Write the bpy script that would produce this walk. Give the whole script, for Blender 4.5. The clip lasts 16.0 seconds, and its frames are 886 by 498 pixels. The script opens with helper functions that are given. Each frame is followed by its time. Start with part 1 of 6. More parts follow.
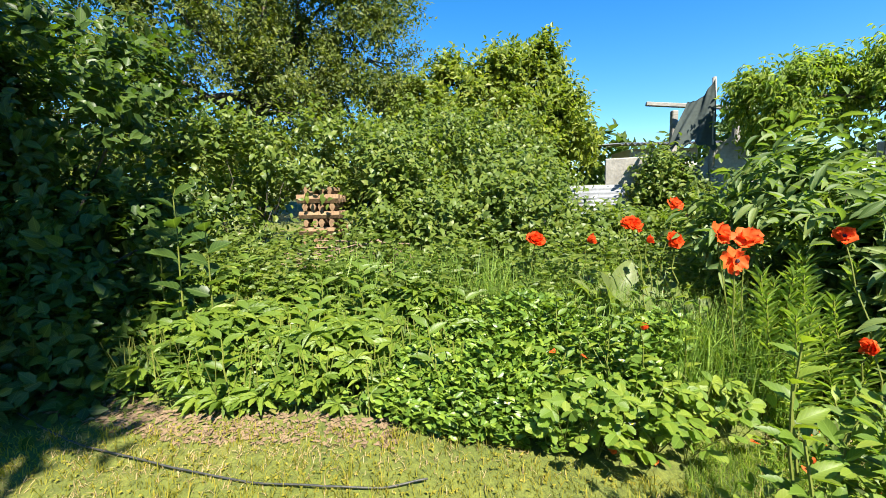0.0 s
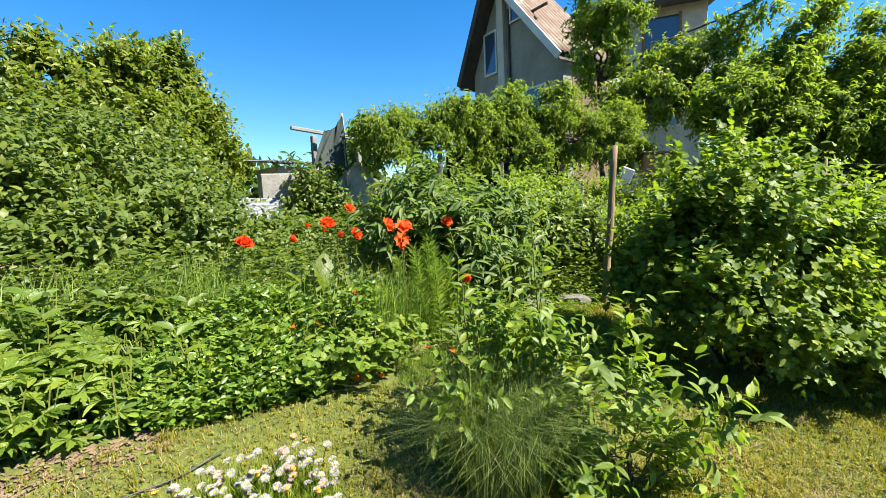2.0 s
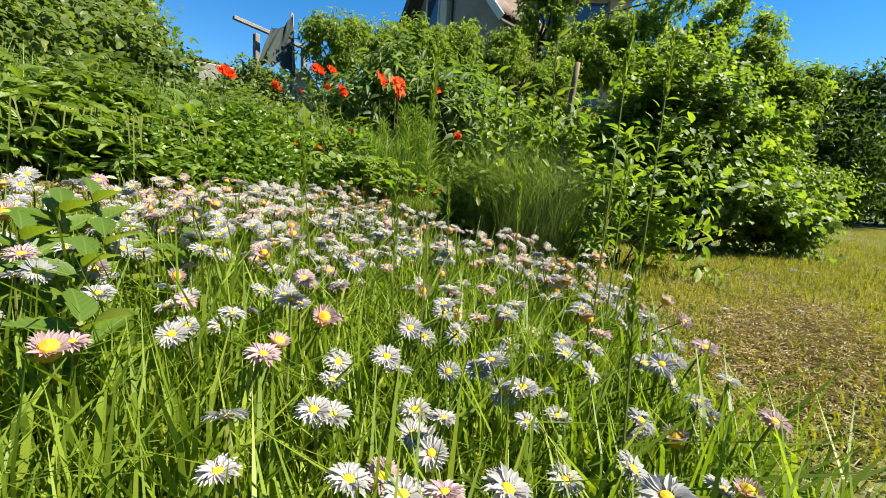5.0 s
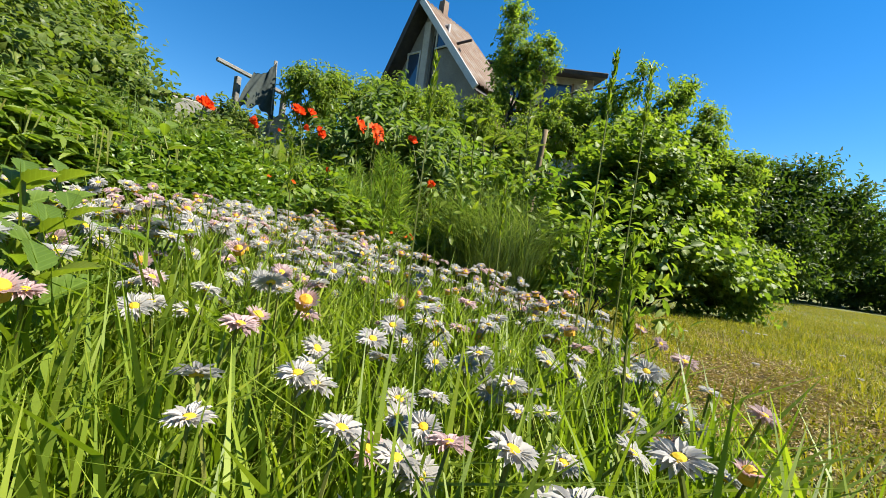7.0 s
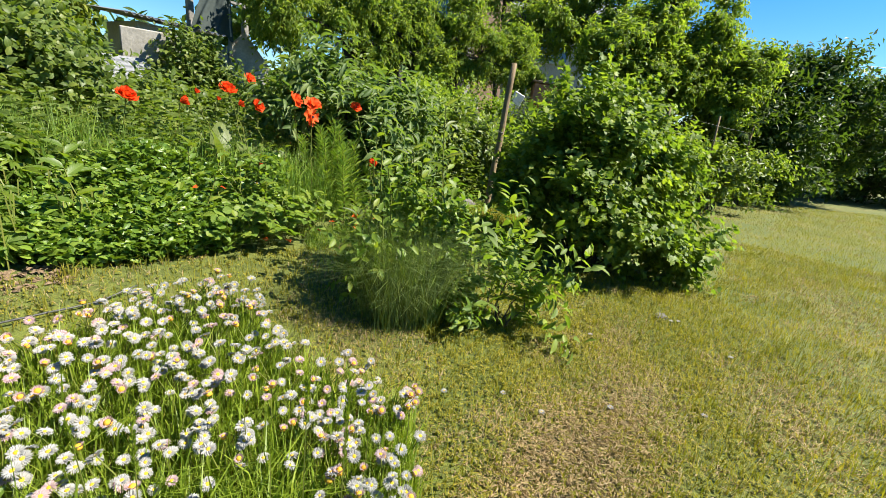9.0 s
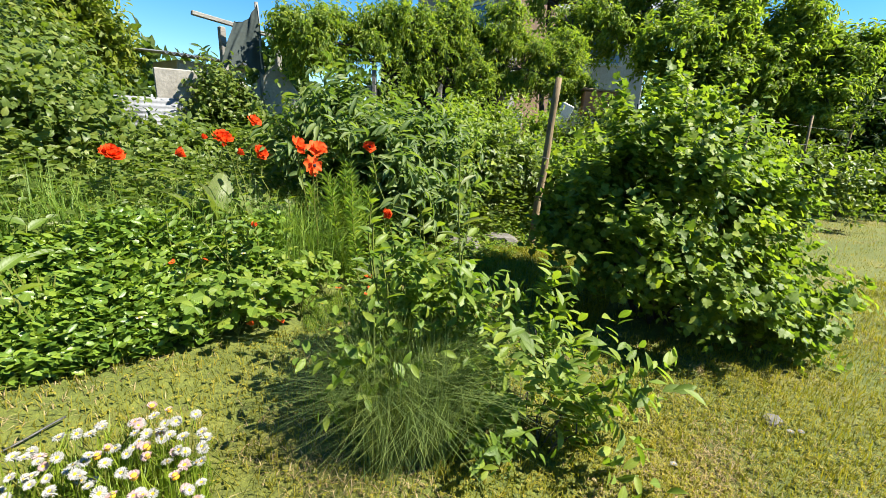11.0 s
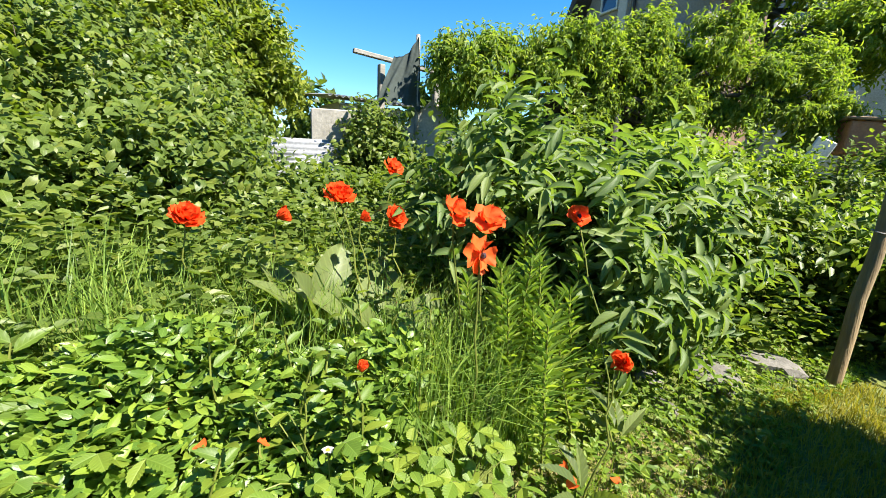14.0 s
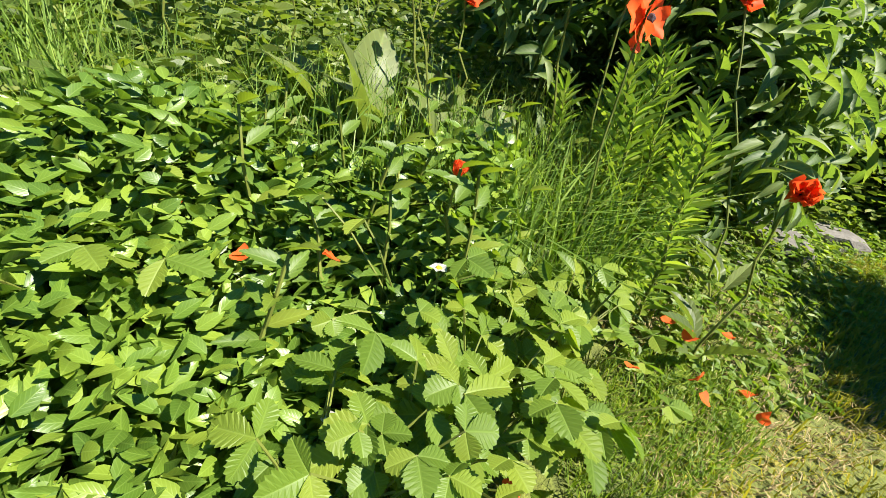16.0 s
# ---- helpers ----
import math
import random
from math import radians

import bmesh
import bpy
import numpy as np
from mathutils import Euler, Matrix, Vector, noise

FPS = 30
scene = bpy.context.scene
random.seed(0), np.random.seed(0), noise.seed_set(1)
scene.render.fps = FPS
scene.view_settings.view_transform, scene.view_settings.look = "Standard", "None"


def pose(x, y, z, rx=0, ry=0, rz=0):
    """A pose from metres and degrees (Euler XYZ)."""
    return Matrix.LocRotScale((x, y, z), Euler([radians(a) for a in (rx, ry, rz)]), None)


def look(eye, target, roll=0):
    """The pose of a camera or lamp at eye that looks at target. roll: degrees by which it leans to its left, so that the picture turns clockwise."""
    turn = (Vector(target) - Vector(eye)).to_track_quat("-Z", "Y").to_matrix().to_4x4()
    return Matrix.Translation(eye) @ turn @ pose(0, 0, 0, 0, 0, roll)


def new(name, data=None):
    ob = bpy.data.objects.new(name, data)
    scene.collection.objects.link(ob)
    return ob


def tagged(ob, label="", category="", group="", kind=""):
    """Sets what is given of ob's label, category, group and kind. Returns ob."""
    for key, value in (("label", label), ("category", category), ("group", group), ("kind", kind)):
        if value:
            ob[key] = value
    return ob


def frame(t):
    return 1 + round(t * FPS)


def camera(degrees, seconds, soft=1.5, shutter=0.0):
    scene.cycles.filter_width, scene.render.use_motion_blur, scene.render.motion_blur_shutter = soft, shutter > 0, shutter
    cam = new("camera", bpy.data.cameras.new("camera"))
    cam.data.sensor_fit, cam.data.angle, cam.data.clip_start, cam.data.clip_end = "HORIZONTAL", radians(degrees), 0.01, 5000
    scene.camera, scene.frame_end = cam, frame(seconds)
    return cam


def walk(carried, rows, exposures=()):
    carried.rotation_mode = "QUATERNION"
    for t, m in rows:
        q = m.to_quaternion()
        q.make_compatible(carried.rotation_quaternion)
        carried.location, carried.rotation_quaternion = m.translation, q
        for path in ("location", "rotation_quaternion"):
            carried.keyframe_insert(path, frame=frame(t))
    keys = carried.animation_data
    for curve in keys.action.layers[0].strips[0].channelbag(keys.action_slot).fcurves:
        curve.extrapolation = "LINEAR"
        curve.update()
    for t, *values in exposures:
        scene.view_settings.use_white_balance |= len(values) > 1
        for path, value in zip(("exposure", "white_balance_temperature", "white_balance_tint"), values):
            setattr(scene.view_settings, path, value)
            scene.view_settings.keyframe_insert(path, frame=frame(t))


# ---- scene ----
cam = camera(91.9, 16.0, 0.85)
EXPOSURES = [(0, 1.95), (4, 1.6), (6.3, 1.45), (7.2, 1.45), (9, 1.58), (11.5, 1.85), (12.5, 2.0), (14.5, 1.97), (15.5, 1.8), (16, 1.8)]
PATH = [
    (0, (0.04, 0.014, 1.321), (0.024, 2.002, 1.104), -1.1),
    (0.5, (-0.224, -0.126, 1.337), (0.113, 1.835, 1.132), -0.2),
    (1, (-0.37, -0.234, 1.307), (0.291, 1.644, 1.122), 2.2),
    (1.5, (-0.459, -0.225, 1.294), (0.627, 1.446, 1.128), 1.0),
    (2, (-0.656, -0.362, 1.254), (0.785, 1.011, 1.058), -2.7),
    (2.5, (-0.78, -0.42, 1.219), (0.749, 0.848, 0.986), 0.9),
    (3, (-0.812, -0.344, 1.13), (0.728, 0.878, 0.76), -0.6),
    (3.5, (-1.003, -0.25, 0.934), (0.608, 0.85, 0.493), 0.8),
    (4, (-1.13, -0.134, 0.676), (0.505, 0.911, 0.192), 1.3),
    (6.3, (-1.242, -0.061, 0.315), (0.512, 0.901, 0.325), 8.0),
    (6.5, (-1.237, -0.058, 0.309), (0.523, 0.891, 0.328), 8.1),
    (7, (-1.234, -0.056, 0.309), (0.544, 0.859, 0.279), 8.0),
    (7.5, (-1.257, -0.113, 0.394), (0.51, 0.751, 0.032), 9.7),
    (8, (-1.194, -0.222, 0.662), (0.542, 0.612, 0.123), 11.2),
    (8.5, (-1.119, -0.314, 0.897), (0.611, 0.518, 0.335), 9.9),
    (9, (-1.018, -0.43, 1.077), (0.691, 0.446, 0.52), 6.0),
    (9.2, (-0.99, -0.462, 1.108), (0.714, 0.437, 0.572), 5.3),
    (11.3, (-0.186, -0.146, 1.283), (1.348, 1.025, 0.758), 1.8),
    (11.5, (-0.062, -0.09, 1.277), (1.409, 1.172, 0.783), 2.5),
    (12, (0.079, 0.126, 1.304), (1.427, 1.536, 0.861), 4.0),
    (12.5, (0.271, 0.36, 1.296), (1.37, 1.986, 0.907), 0.8),
    (13, (0.364, 0.542, 1.298), (1.429, 2.188, 0.904), 0.4),
    (13.5, (0.397, 0.803, 1.307), (1.501, 2.424, 0.915), 1.4),
    (14, (0.465, 0.964, 1.312), (1.638, 2.535, 0.916), 2.6),
    (14.5, (0.47, 1.074, 1.243), (1.636, 2.635, 0.792), 4.5),
    (15, (0.384, 1.227, 1.144), (1.539, 2.719, 0.481), 8.2),
    (15.3, (0.384, 1.293, 1.049), (1.529, 2.76, 0.318), 9.4),
    (15.5, (0.356, 1.364, 0.975), (1.531, 2.758, 0.152), 8.6),
    (16, (0.398, 1.41, 0.964), (1.591, 2.723, 0.039), 8.9),
]
walk(cam, [(t, look(eye, target, roll)) for t, eye, target, roll in PATH], EXPOSURES)

# world and sun
SUN_FROM = Vector((0.42, -0.9, 0.0)).normalized()
SUN_ELEV = radians(50)
world = bpy.data.worlds.new("sky")
scene.world = world
world.use_nodes = True
wn = world.node_tree
sky = wn.nodes.new("ShaderNodeTexSky")
sky.sky_type, sky.sun_disc = "NISHITA", False
sky.sun_elevation, sky.sun_rotation = SUN_ELEV, math.atan2(SUN_FROM.x, SUN_FROM.y)
sky.air_density, sky.dust_density, sky.ozone_density = 1.0, 0.0, 4.0
deep = wn.nodes.new("ShaderNodeHueSaturation")
deep.inputs["Saturation"].default_value = 1.35
wn.links.new(sky.outputs[0], deep.inputs["Color"])
wn.links.new(deep.outputs[0], wn.nodes["Background"].inputs[0])
wn.nodes["Background"].inputs[1].default_value = 0.067
sun = new("sun", bpy.data.lights.new("sun", "SUN"))
sun.data.energy, sun.data.angle, sun.data.color = 5.0, radians(0.55), (1.0, 0.94, 0.82)
sun_dir = Vector((SUN_FROM.x * math.cos(SUN_ELEV), SUN_FROM.y * math.cos(SUN_ELEV), math.sin(SUN_ELEV)))
sun.matrix_world = look(sun_dir * 40, (0, 0, 0))

# ---- materials ----


def base_material(name):
    m = bpy.data.materials.new(name)
    m.use_nodes = True
    return m, m.node_tree, m.node_tree.nodes["Principled BSDF"]


def ramp_node(nt, stops):
    r = nt.nodes.new("ShaderNodeValToRGB")
    el = r.color_ramp.elements
    while len(el) < len(stops):
        el.new(0.5)
    for e, (p, c) in zip(el, stops):
        e.position, e.color = p, (*c, 1)
    return r


def noise_node(nt, scale, detail=3.0, rough=0.55):
    tc = nt.nodes.new("ShaderNodeTexCoord")
    n = nt.nodes.new("ShaderNodeTexNoise")
    n.inputs["Scale"].default_value, n.inputs["Detail"].default_value, n.inputs["Roughness"].default_value = scale, detail, rough
    nt.links.new(tc.outputs["Object"], n.inputs["Vector"])
    return n


ALBEDO = 0.66


def vein_mask(nt):
    """Midrib and side veins, from each leaf's own coordinates (x across, y along)."""
    def calc(op, a, b=None):
        n = nt.nodes.new("ShaderNodeMath")
        n.operation = op
        for k, v in enumerate((a, b)):
            if v is None:
                continue
            if isinstance(v, (int, float)):
                n.inputs[k].default_value = v
            else:
                nt.links.new(v, n.inputs[k])
        return n.outputs[0]

    at = nt.nodes.new("ShaderNodeAttribute")
    at.attribute_name = "leaf"
    xyz = nt.nodes.new("ShaderNodeSeparateXYZ")
    nt.links.new(at.outputs["Vector"], xyz.inputs[0])
    across = calc("ABSOLUTE", xyz.outputs[0])
    rib = calc("MAXIMUM", calc("SUBTRACT", 1.0, calc("MULTIPLY", across, 22.0)), 0.0)
    saw = calc("FRACT", calc("MULTIPLY", calc("SUBTRACT", xyz.outputs[1], calc("MULTIPLY", across, 0.7)), 7.0))
    side = calc("MAXIMUM", calc("SUBTRACT", 1.0, calc("MULTIPLY", calc("ABSOLUTE", calc("SUBTRACT", saw, 0.5)), 5.0)), 0.0)
    flat = calc("LESS_THAN", across, 0.6)
    return calc("MULTIPLY", calc("MAXIMUM", rib, calc("MULTIPLY", side, 0.45)), flat)


def leaf_material(name, dark, mid, light, rough=0.5, through_light=0.44, spec=0.28, glow=(1.45, 1.55, 0.5), veins=False, albedo=ALBEDO, calm=0.44):
    """Leaves: each leaf takes its own green, sunlight glows through the blade, veins run paler."""
    m, nt, p = base_material(name)
    dark, mid, light = ([(c * (1 - near) + q * near) * albedo for c, q in zip(col, mid)] for col, near in ((dark, calm), (mid, 0.0), (light, calm)))
    geo = nt.nodes.new("ShaderNodeNewGeometry")
    r = ramp_node(nt, [(0.0, dark), (0.55, mid), (1.0, light)])
    nt.links.new(geo.outputs["Random Per Island"], r.inputs[0])
    n = noise_node(nt, 2.2, 2)
    mix = nt.nodes.new("ShaderNodeMix")
    mix.data_type, mix.blend_type = "RGBA", "MULTIPLY"
    mix.inputs[0].default_value = 0.45
    r2 = ramp_node(nt, [(0.3, (0.6, 0.68, 0.55)), (0.7, (1.2, 1.15, 1.0))])
    nt.links.new(n.outputs[0], r2.inputs[0])
    nt.links.new(r.outputs[0], mix.inputs[6])
    nt.links.new(r2.outputs[0], mix.inputs[7])
    colour = mix.outputs[2]
    if veins:
        mask = vein_mask(nt)
        pale = nt.nodes.new("ShaderNodeMix")
        pale.data_type, pale.blend_type = "RGBA", "ADD"
        pale.inputs[7].default_value = (0.05, 0.065, 0.018, 1)
        nt.links.new(mask, pale.inputs[0])
        nt.links.new(colour, pale.inputs[6])
        colour = pale.outputs[2]
        b = nt.nodes.new("ShaderNodeBump")
        b.invert = True
        b.inputs["Strength"].default_value, b.inputs["Distance"].default_value = 0.25, 0.001
        nt.links.new(mask, b.inputs["Height"])
        nt.links.new(b.outputs[0], p.inputs["Normal"])
    nt.links.new(colour, p.inputs["Base Color"])
    p.inputs["Roughness"].default_value = rough
    p.inputs["Specular IOR Level"].default_value = spec
    tr = nt.nodes.new("ShaderNodeBsdfTranslucent")
    tint = nt.nodes.new("ShaderNodeMix")
    tint.data_type, tint.blend_type = "RGBA", "MULTIPLY"
    tint.inputs[0].default_value = 1.0
    tint.inputs[7].default_value = (*glow, 1)
    nt.links.new(colour, tint.inputs[6])
    nt.links.new(tint.outputs[2], tr.inputs[0])
    sh = nt.nodes.new("ShaderNodeMixShader")
    sh.inputs[0].default_value = through_light
    nt.links.new(p.outputs[0], sh.inputs[1])
    nt.links.new(tr.outputs[0], sh.inputs[2])
    nt.links.new(sh.outputs[0], nt.nodes["Material Output"].inputs[0])
    return m


def surface_material(name, stops, scale, rough=0.8, bump=0.3, bump_scale=None, metal=0.0, stretch=(1, 1, 1), fine=None):
    """Mottled surface: coarse noise picks the colour, fine noise adds grain and relief."""
    m, nt, p = base_material(name)
    n = noise_node(nt, scale, 6, 0.65)
    mp = nt.nodes.new("ShaderNodeMapping")
    mp.inputs["Scale"].default_value = stretch
    nt.links.new(n.inputs["Vector"].links[0].from_socket, mp.inputs[0])
    nt.links.new(mp.outputs[0], n.inputs["Vector"])
    r = ramp_node(nt, [(at, [c * ALBEDO for c in col]) for at, col in stops])
    nt.links.new(n.outputs[0], r.inputs[0])
    n2 = noise_node(nt, bump_scale or scale * 9, 4)
    nt.links.new(mp.outputs[0], n2.inputs["Vector"])
    mix = nt.nodes.new("ShaderNodeMix")
    mix.data_type, mix.blend_type = "RGBA", "MULTIPLY"
    mix.inputs[0].default_value = 0.6
    r2 = ramp_node(nt, [(0.3, (0.62, 0.62, 0.62)), (0.7, (1.15, 1.15, 1.15))])
    nt.links.new(n2.outputs[0], r2.inputs[0])
    nt.links.new(r.outputs[0], mix.inputs[6])
    nt.links.new(r2.outputs[0], mix.inputs[7])
    nt.links.new(mix.outputs[2], p.inputs["Base Color"])
    b = nt.nodes.new("ShaderNodeBump")
    b.inputs["Strength"].default_value, b.inputs["Distance"].default_value = bump, 0.01
    nt.links.new(n2.outputs[0], b.inputs["Height"])
    nt.links.new(b.outputs[0], p.inputs["Normal"])
    p.inputs["Roughness"].default_value, p.inputs["Metallic"].default_value = rough, metal
    return m


def petal_material(name, a, b, through_light=0.35, rough=0.55, albedo=0.8):
    return leaf_material(name, a, tuple((x + y) / 2 for x, y in zip(a, b)), b, rough, through_light, 0.2, (1, 1, 1), albedo=albedo)


M_TREE_DARK = leaf_material("plum_leaf", (0.043, 0.071, 0.013), (0.129, 0.173, 0.030), (0.267, 0.272, 0.048), 0.52)
M_TREE_LIGHT = leaf_material("willow_leaf", (0.091, 0.139, 0.025), (0.232, 0.300, 0.047), (0.438, 0.435, 0.073), 0.45)
M_PEACH = leaf_material("peach_leaf", (0.076, 0.138, 0.028), (0.246, 0.348, 0.060), (0.531, 0.563, 0.097), 0.52, 0.5)
M_BRAMBLE = leaf_material("bramble_leaf", (0.060, 0.103, 0.023), (0.162, 0.232, 0.044), (0.312, 0.334, 0.067), 0.42, veins=True)
# leaf green darkened to put the corner's shade into the colour
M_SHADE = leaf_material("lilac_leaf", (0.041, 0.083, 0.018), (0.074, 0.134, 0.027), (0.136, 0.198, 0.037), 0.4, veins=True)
M_CURRANT = leaf_material("currant_leaf", (0.082, 0.138, 0.027), (0.214, 0.314, 0.050), (0.454, 0.508, 0.071), 0.52, veins=True, calm=0.38)
M_PALM = leaf_material("palmate_leaf", (0.081, 0.147, 0.023), (0.200, 0.298, 0.040), (0.361, 0.427, 0.057), 0.42, veins=True, calm=0.38)
M_PERI = leaf_material("periwinkle_leaf", (0.048, 0.119, 0.018), (0.170, 0.279, 0.034), (0.354, 0.444, 0.051), 0.36, 0.3, 0.33, veins=True, calm=0.38)
M_STRAW = leaf_material("strawberry_leaf", (0.074, 0.149, 0.023), (0.198, 0.304, 0.039), (0.408, 0.448, 0.059), 0.45, veins=True, calm=0.38)
M_PEONY = leaf_material("peony_leaf", (0.053, 0.110, 0.038), (0.159, 0.243, 0.071), (0.309, 0.369, 0.103), 0.52, veins=True)
M_LILY = leaf_material("lily_leaf", (0.142, 0.254, 0.057), (0.375, 0.516, 0.107), (0.752, 0.799, 0.180), 0.4)
M_DOCK = leaf_material("dock_leaf", (0.092, 0.141, 0.047), (0.204, 0.258, 0.088), (0.339, 0.345, 0.128), 0.45, veins=True)
M_GRASS = leaf_material("meadow_grass", (0.094, 0.166, 0.015), (0.278, 0.379, 0.036), (0.506, 0.573, 0.075), 0.45)
M_LAWN = leaf_material("lawn_blade", (0.131, 0.151, 0.018), (0.327, 0.312, 0.040), (0.595, 0.436, 0.080), 0.55)
M_TUFT = leaf_material("tuft_blade", (0.086, 0.138, 0.054), (0.226, 0.308, 0.105), (0.454, 0.500, 0.147), 0.45)
M_BEDGRASS = leaf_material("bed_grass", (0.103, 0.187, 0.038), (0.251, 0.388, 0.071), (0.471, 0.575, 0.120), 0.45)
M_STRAWDRY = leaf_material("dry_grass", (0.2, 0.13, 0.06), (0.34, 0.25, 0.13), (0.46, 0.36, 0.22), 0.7, 0.15, albedo=0.9)
M_FAR = leaf_material("far_leaf", (0.029, 0.063, 0.015), (0.085, 0.143, 0.031), (0.162, 0.217, 0.044), 0.5)
M_STEM = leaf_material("green_stem", (0.100, 0.135, 0.028), (0.207, 0.239, 0.046), (0.318, 0.298, 0.068), 0.5, 0.1)
M_POPPY = petal_material("poppy_petal", (0.85, 0.06, 0.014), (0.97, 0.135, 0.022), 0.45, 0.6, 0.95)
M_POPPY_ORANGE = petal_material("orange_poppy_petal", (0.9, 0.1, 0.022), (0.98, 0.17, 0.035), 0.45, 0.6, 0.95)
M_DAISY = petal_material("daisy_petal", (0.7, 0.67, 0.68), (0.82, 0.8, 0.79), 0.42, 0.55, 0.6)
M_DAISY_PINK = petal_material("pink_daisy_petal", (0.78, 0.5, 0.54), (0.82, 0.68, 0.7), 0.42, 0.55, 0.66)
M_YELLOW = petal_material("daisy_disc", (0.75, 0.45, 0.02), (0.85, 0.58, 0.04), 0.1, 0.7)
M_FADED = petal_material("faded_disc", (0.75, 0.34, 0.03), (0.9, 0.55, 0.06), 0.15, 0.7)
M_BLACK = surface_material("dark_stamen", [(0.3, (0.02, 0.008, 0.012)), (0.7, (0.05, 0.02, 0.03))], 60)
M_BARK = surface_material("bark", [(0.3, (0.05, 0.04, 0.03)), (0.7, (0.15, 0.12, 0.09))], 9, 0.9, 0.7, stretch=(1, 1, 0.25))
M_POST = surface_material("weathered_wood", [(0.3, (0.2, 0.13, 0.06)), (0.7, (0.4, 0.29, 0.15))], 12, 0.85, 0.5, stretch=(1, 1, 0.08))
M_GREYWOOD = surface_material("grey_wood", [(0.3, (0.2, 0.19, 0.17)), (0.7, (0.42, 0.4, 0.36))], 10, 0.85, 0.5, stretch=(0.1, 1, 1))
M_LOG = surface_material("split_log", [(0.3, (0.17, 0.09, 0.045)), (0.7, (0.38, 0.24, 0.12))], 10, 0.85, 0.4, stretch=(1, 0.2, 1))
M_CONCRETE = surface_material("concrete", [(0.3, (0.3, 0.28, 0.24)), (0.7, (0.5, 0.47, 0.41))], 3.5, 0.9, 0.4)
M_PLASTER = surface_material("grey_plaster", [(0.3, (0.24, 0.23, 0.21)), (0.7, (0.4, 0.38, 0.34))], 1.4, 0.9, 0.3, 40)
M_PALEPLASTER = surface_material("pale_plaster", [(0.3, (0.5, 0.46, 0.4)), (0.7, (0.7, 0.66, 0.6))], 1.6, 0.9, 0.3, 40)
M_BROWNBOARD = surface_material("brown_board", [(0.3, (0.14, 0.08, 0.045)), (0.7, (0.28, 0.17, 0.1))], 6, 0.8, 0.3, stretch=(1, 1, 0.2))
M_WHITE = surface_material("white_paint", [(0.3, (0.62, 0.62, 0.6)), (0.7, (0.8, 0.8, 0.78))], 4, 0.6, 0.15)
M_RUST = surface_material("rusty_sheet", [(0.25, (0.34, 0.31, 0.28)), (0.5, (0.25, 0.16, 0.1)), (0.75, (0.18, 0.08, 0.04))], 2.2, 0.7, 0.2, 14, 0.1)
M_ZINC = surface_material("zinc_sheet", [(0.3, (0.22, 0.23, 0.25)), (0.7, (0.36, 0.37, 0.39))], 3, 0.65, 0.15, 25, 0.0)
M_TARP = surface_material("green_tarp", [(0.3, (0.025, 0.04, 0.036)), (0.7, (0.05, 0.072, 0.064))], 4, 0.85, 0.4, 20)
M_BLUETARP = surface_material("blue_tarp", [(0.3, (0.02, 0.035, 0.2)), (0.7, (0.05, 0.09, 0.4))], 4, 0.45, 0.3, 20)
M_DARKROOF = surface_material("dark_roof_board", [(0.3, (0.035, 0.03, 0.028)), (0.7, (0.08, 0.065, 0.055))], 5, 0.85, 0.3)
M_BRICKBOX = surface_material("rusty_box_sheet", [(0.3, (0.45, 0.15, 0.06)), (0.7, (0.62, 0.27, 0.12))], 4, 0.75, 0.3)
M_CABLE = surface_material("black_rubber", [(0.3, (0.03, 0.03, 0.03)), (0.7, (0.09, 0.09, 0.08))], 30, 0.5, 0.2)
M_STONE = surface_material("flat_stone", [(0.3, (0.12, 0.11, 0.095)), (0.7, (0.26, 0.24, 0.21))], 8, 0.9, 0.5)
M_SOIL = surface_material("soil", [(0.3, (0.2, 0.13, 0.07)), (0.7, (0.36, 0.25, 0.14))], 14, 0.95, 0.8)
M_BRUSH = surface_material("dry_twigs", [(0.3, (0.18, 0.11, 0.07)), (0.7, (0.36, 0.25, 0.17))], 12, 0.9, 0.4)


def glass_material():
    m, nt, p = base_material("window_glass")
    p.inputs["Base Color"].default_value = (0.03, 0.05, 0.09, 1)
    p.inputs["Roughness"].default_value = 0.04
    p.inputs["Specular IOR Level"].default_value = 1.0
    return m


M_GLASS = glass_material()


